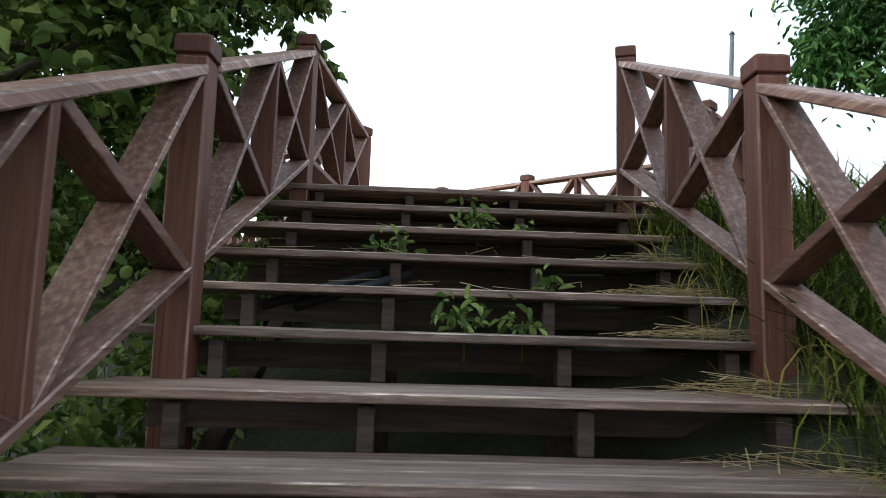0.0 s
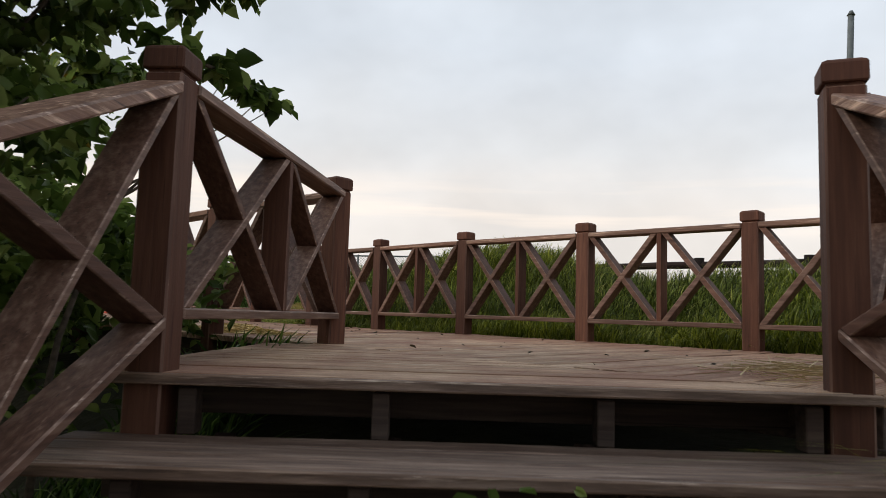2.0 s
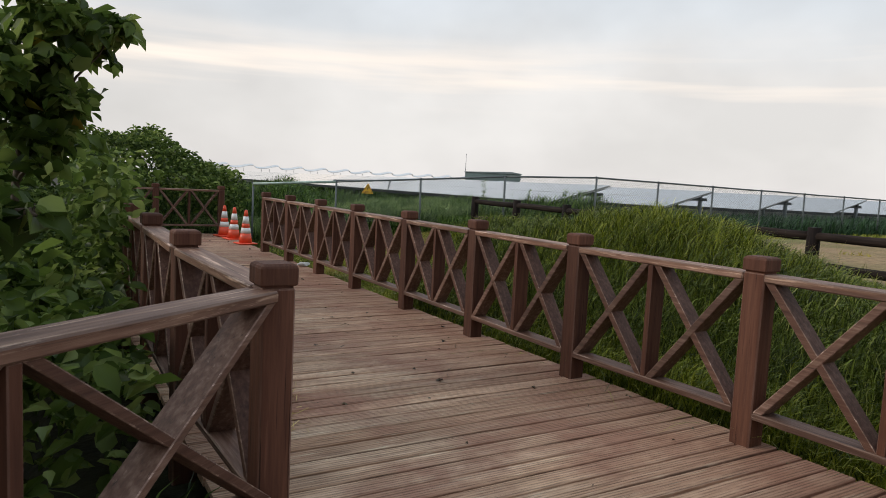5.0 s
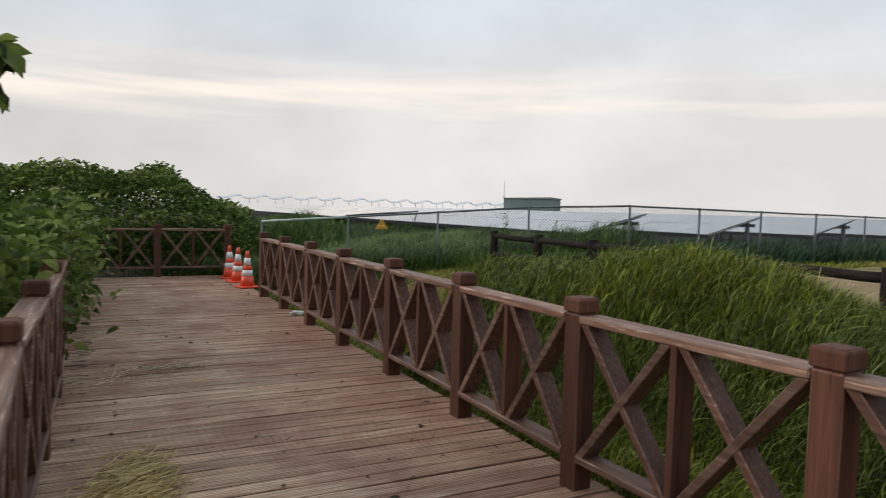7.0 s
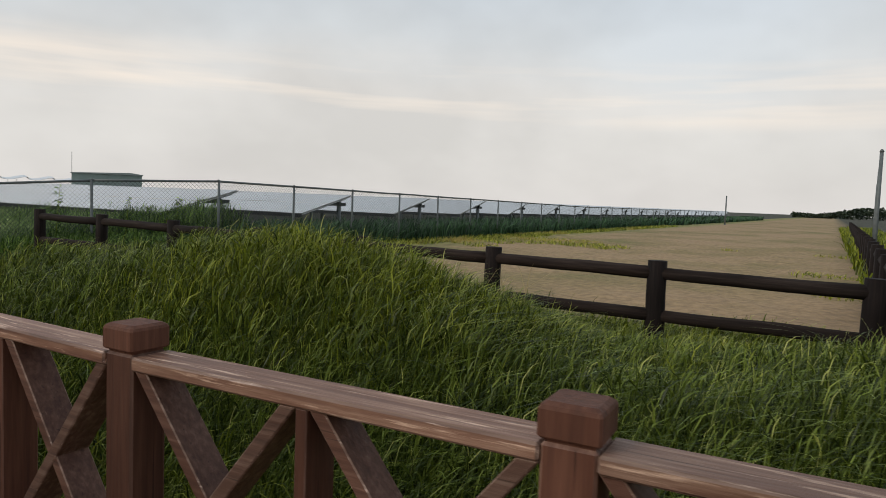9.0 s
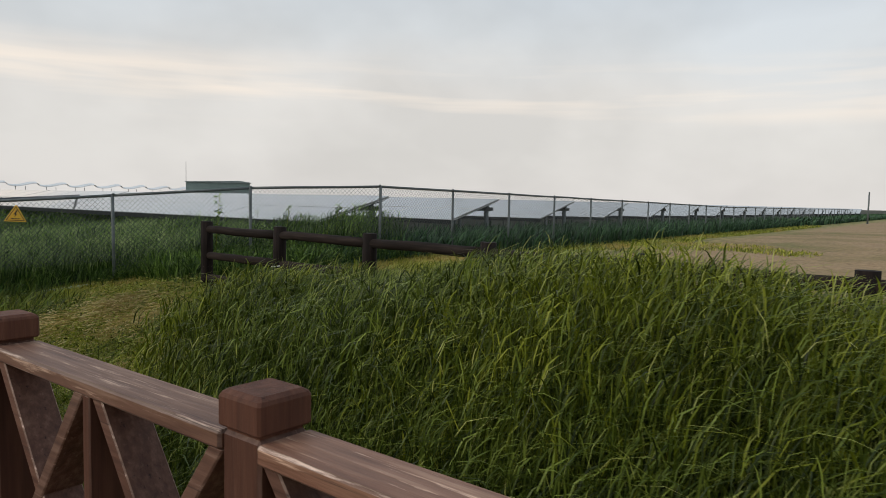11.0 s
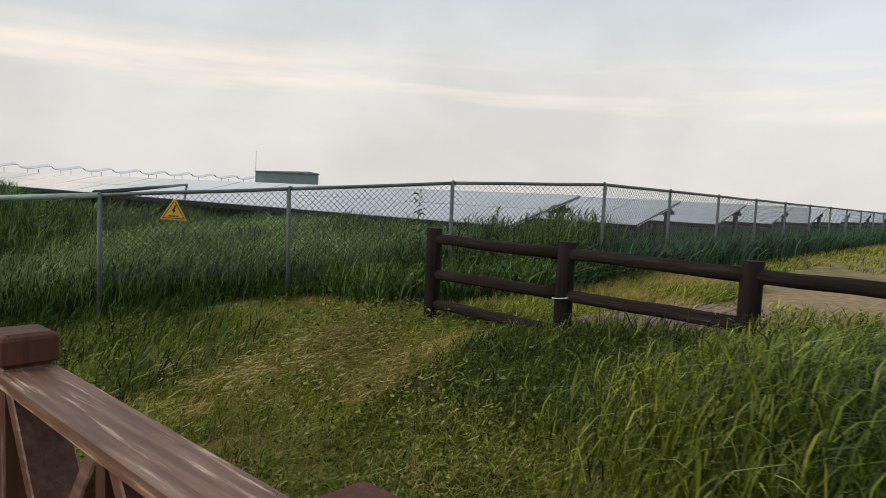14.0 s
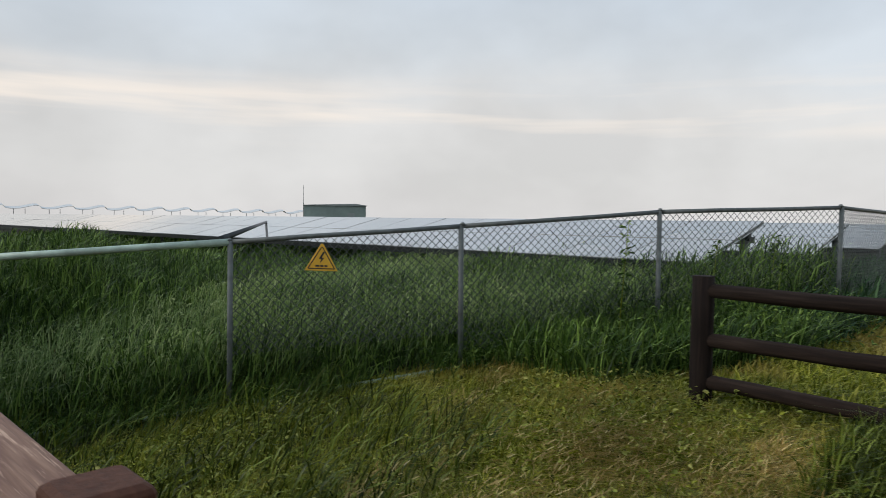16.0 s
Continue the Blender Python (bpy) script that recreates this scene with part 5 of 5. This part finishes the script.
tree("broadleaf_tree", "dark broad-leaved small tree rising behind the walkway railing", -3.9, 3.7, -0.8,
     [(-3.36, 3.35, 2.42, 0.30, 0.2), (-3.10, 3.45, 2.46, 0.14, 0.06), (-3.62, 3.35, 2.05, 0.42, 0.24), (-3.52, 3.4, 1.62, 0.40, 0.2), (-4.0, 3.5, 2.1, 0.5, 0.3)], LEAF, 1500, 0.15, 0.40, 0.05, 10, 63)
tree("broadleaf_tree", "bright narrow-leaved tree beyond the stair railing", 4.9, -5.0, -0.3,
     [(4.6, -3.3, 4.4, 1.2, 0.25), (3.9, -2.9, 3.4, 0.9, 0.2), (5.2, -4.2, 5.2, 1.4, 0.25), (4.0, -4.2, 3.0, 1.2, 0.15), (3.2, -4.6, 4.6, 1.2, 0.15)], LEAF_B, 8000, 0.17, 0.20, 0.12, 0, 64)
# bank right of the stairs
def right_grass(n, seed):
    r = np.random.default_rng(seed)
    a, b = r.uniform(1.32, 3.4, n), r.uniform(-6.0, -0.2, n)
    return NOSE.x + R.x * a + S.x * b, NOSE.y + R.y * a + S.y * b, a, b


x, y, a, b = right_grass(13000, 71)
blades("bank_grass", x, y, rng.uniform(0.18, 0.48, len(x)), GRASS_REED, 0.005, 0.8, (-0.3, -0.1), label="long grass on the bank beside the stairs")
x, y, a, b = right_grass(15000, 73)
k = a < 1.75
blades("bank_grass", x[k] - R.x * 0.12, y[k] - R.y * 0.12, rng.uniform(0.14, 0.36, k.sum()), GRASS_REED, 0.004, 0.9, (-0.15, 0.05), label="thick grass crowding the side of the stairs")
x, y, a, b = right_grass(2600, 72)
k = a < 1.75
blades("dry_grass", x[k] - R.x * 0.3, y[k] - R.y * 0.3, rng.uniform(0.2, 0.42, k.sum()), GRASS_MIX, 0.003, 0.9, (-0.3, 0.0), label="dry straw grass leaning over the stair ends")
x, y = field(2600, -4.6, -2.95, -0.9, 0.6)
a, b = in_stair(x, y)
k = (a < -1.22) & (x < -2.98)
blades("edge_grass", x[k], y[k], rng.uniform(0.3, 0.65, k.sum()), GRASS_DEEP, 0.009, 0.5, label="dark grass under the landing railing")
x, y = field(2600, -9.5, -3.0, -3.2, 0.8)
a, b = in_stair(x, y)
k = (a < -1.9)
blades("bank_grass", x[k], y[k], rng.uniform(0.2, 0.5, k.sum()), GRASS_VERGE, 0.006, 0.6, label="dark grass in the undergrowth beside the stairs")


# ---- weeds and straw on the stairs and deck ----
def stair_weed(t, off, n, s, mat=LEAF):
    p = NOSE - S * (GOING * t - 0.16) + R * off
    o = thing("weed", "small green weed growing through the stair treads", "weed", "weeds on the stairs")
    c = np.stack([p.x + rng.normal(0, s, n), p.y + rng.normal(0, s * 0.6, n), -RISE * t + 0.02 + np.abs(rng.normal(0, s * 0.9, n))], -1)
    part("stem", rod((p.x, p.y, -RISE * t - 0.12), (p.x, p.y, -RISE * t + s), 0.005, 0.003, 5), GRASS, o)
    leaves("foliage", c, np.full(n, 0.07), mat, o, 0.4, 0.2, 0.2, seed=n + t)


for t, off, n, s in ((2, 0.06, 70, 0.085), (3, -0.42, 40, 0.07), (4, 0.36, 22, 0.05), (5, -0.05, 54, 0.08), (5, 0.2, 26, 0.06), (2, 0.36, 16, 0.04)):
    stair_weed(t, off, n, s)


straw("straw_pile", "drift of dry straw lying on the deck by the railing", -2.40, 2.14, 0.24, 0.80, 6000, 0.0, -0.12, 0.12, HAY)
straw("twig_scatter", "dark twigs and dead stalks lying on the deck", -2.0, 5.25, 0.55, 0.16, 60, 0.0, 0.1, 0.14, LITTER)
straw("twig_scatter", "dark twigs and dead stalks lying on the deck", -0.9, 3.2, 1.3, 1.6, 46, 0.0, 0.4, 0.10, LITTER)
straw("twig_scatter", "dead leaves and twigs swept against the walkway railing", -2.66, 6.2, 0.16, 3.2, 150, 0.0, 0.0, 0.12, LITTER)
straw("straw_scatter", "thin scatter of dry stalks on the deck", -2.05, 5.1, 0.9, 0.25, 130, 0.0, 0.2)
straw("straw_scatter", "few dry stalks on the landing by the stair post", -2.45, -2.55, 0.4, 0.35, 90, 0.0, 0.3, 0.3)
for t, w in ((3, 60), (4, 110), (5, 110), (6, 80), (7, 60)):
    p = NOSE - S * (GOING * t - 0.15) + R * 0.98
    straw("straw_scatter", "dry straw lying on the end of the stair treads", p.x, p.y, 0.42, 0.2, w, -RISE * t, math.atan2(R.y, R.x), 0.25)
for t, off, w in ((2, 0.1, 22), (3, -0.2, 14), (4, 0.2, 14)):
    p = NOSE - S * (GOING * t - 0.19) + R * off
    straw("straw_scatter", "few long dry stalks lying along the back of a tread", p.x, p.y, 1.2, 0.09, w, -RISE * t, math.atan2(R.y, R.x), 0.3)
nn = 300
x, y = rng.uniform(-2.8, 0.0, nn), rng.uniform(-2.5, 13.5, nn)
k = (np.abs(x + 1.4) > 1.0) | (rng.uniform(0, 1, nn) < 0.35)
c = np.stack([x[k], y[k], np.full(k.sum(), 0.006)], -1)
leaves("leaf_litter", c, rng.uniform(0.012, 0.055, k.sum()), LITTER, None, 3.0, 0.0, 0.4, "scattered small dead leaves on the deck", "leaf litter", 81)

# ---- far treeline ----
nn = 14000
ang = rng.uniform(0, 1, nn)
x, y = 300 + 30 * rng.uniform(0, 1, nn), 14 - 260 * ang
h = (1.8 + 3.2 * np.clip((6 - y) / 14, 0, 1)) * (0.75 + 0.3 * bumps(x * 0.1, y, 0.25, 91))
c = np.stack([x, y, 0.4 + np.maximum(h, 0.4) * np.sqrt(rng.uniform(0, 1, nn))], -1)
leaves("far_trees", c, np.full(nn, 1.1), LEAF_FAR, None, 0.3, 0.2, 0.5, "low dark line of trees on the horizon", "trees", 92)

BLACK_PIPE = simple("black_pipe_plastic", (0.008, 0.009, 0.01), 0.7)
drain = thing("drain_pipe", "dark drain pipes lying under the stairs", "pipe")
for k in (0.0, 0.16):
    p0, p1 = NOSE - S * 1.45 - R * (1.02 - k), NOSE - S * 1.2 - R * (0.48 - k)
    part("pipe", rod((p0.x, p0.y, -0.90), (p1.x, p1.y, -0.70), 0.023, sides=10), BLACK_PIPE, drain)
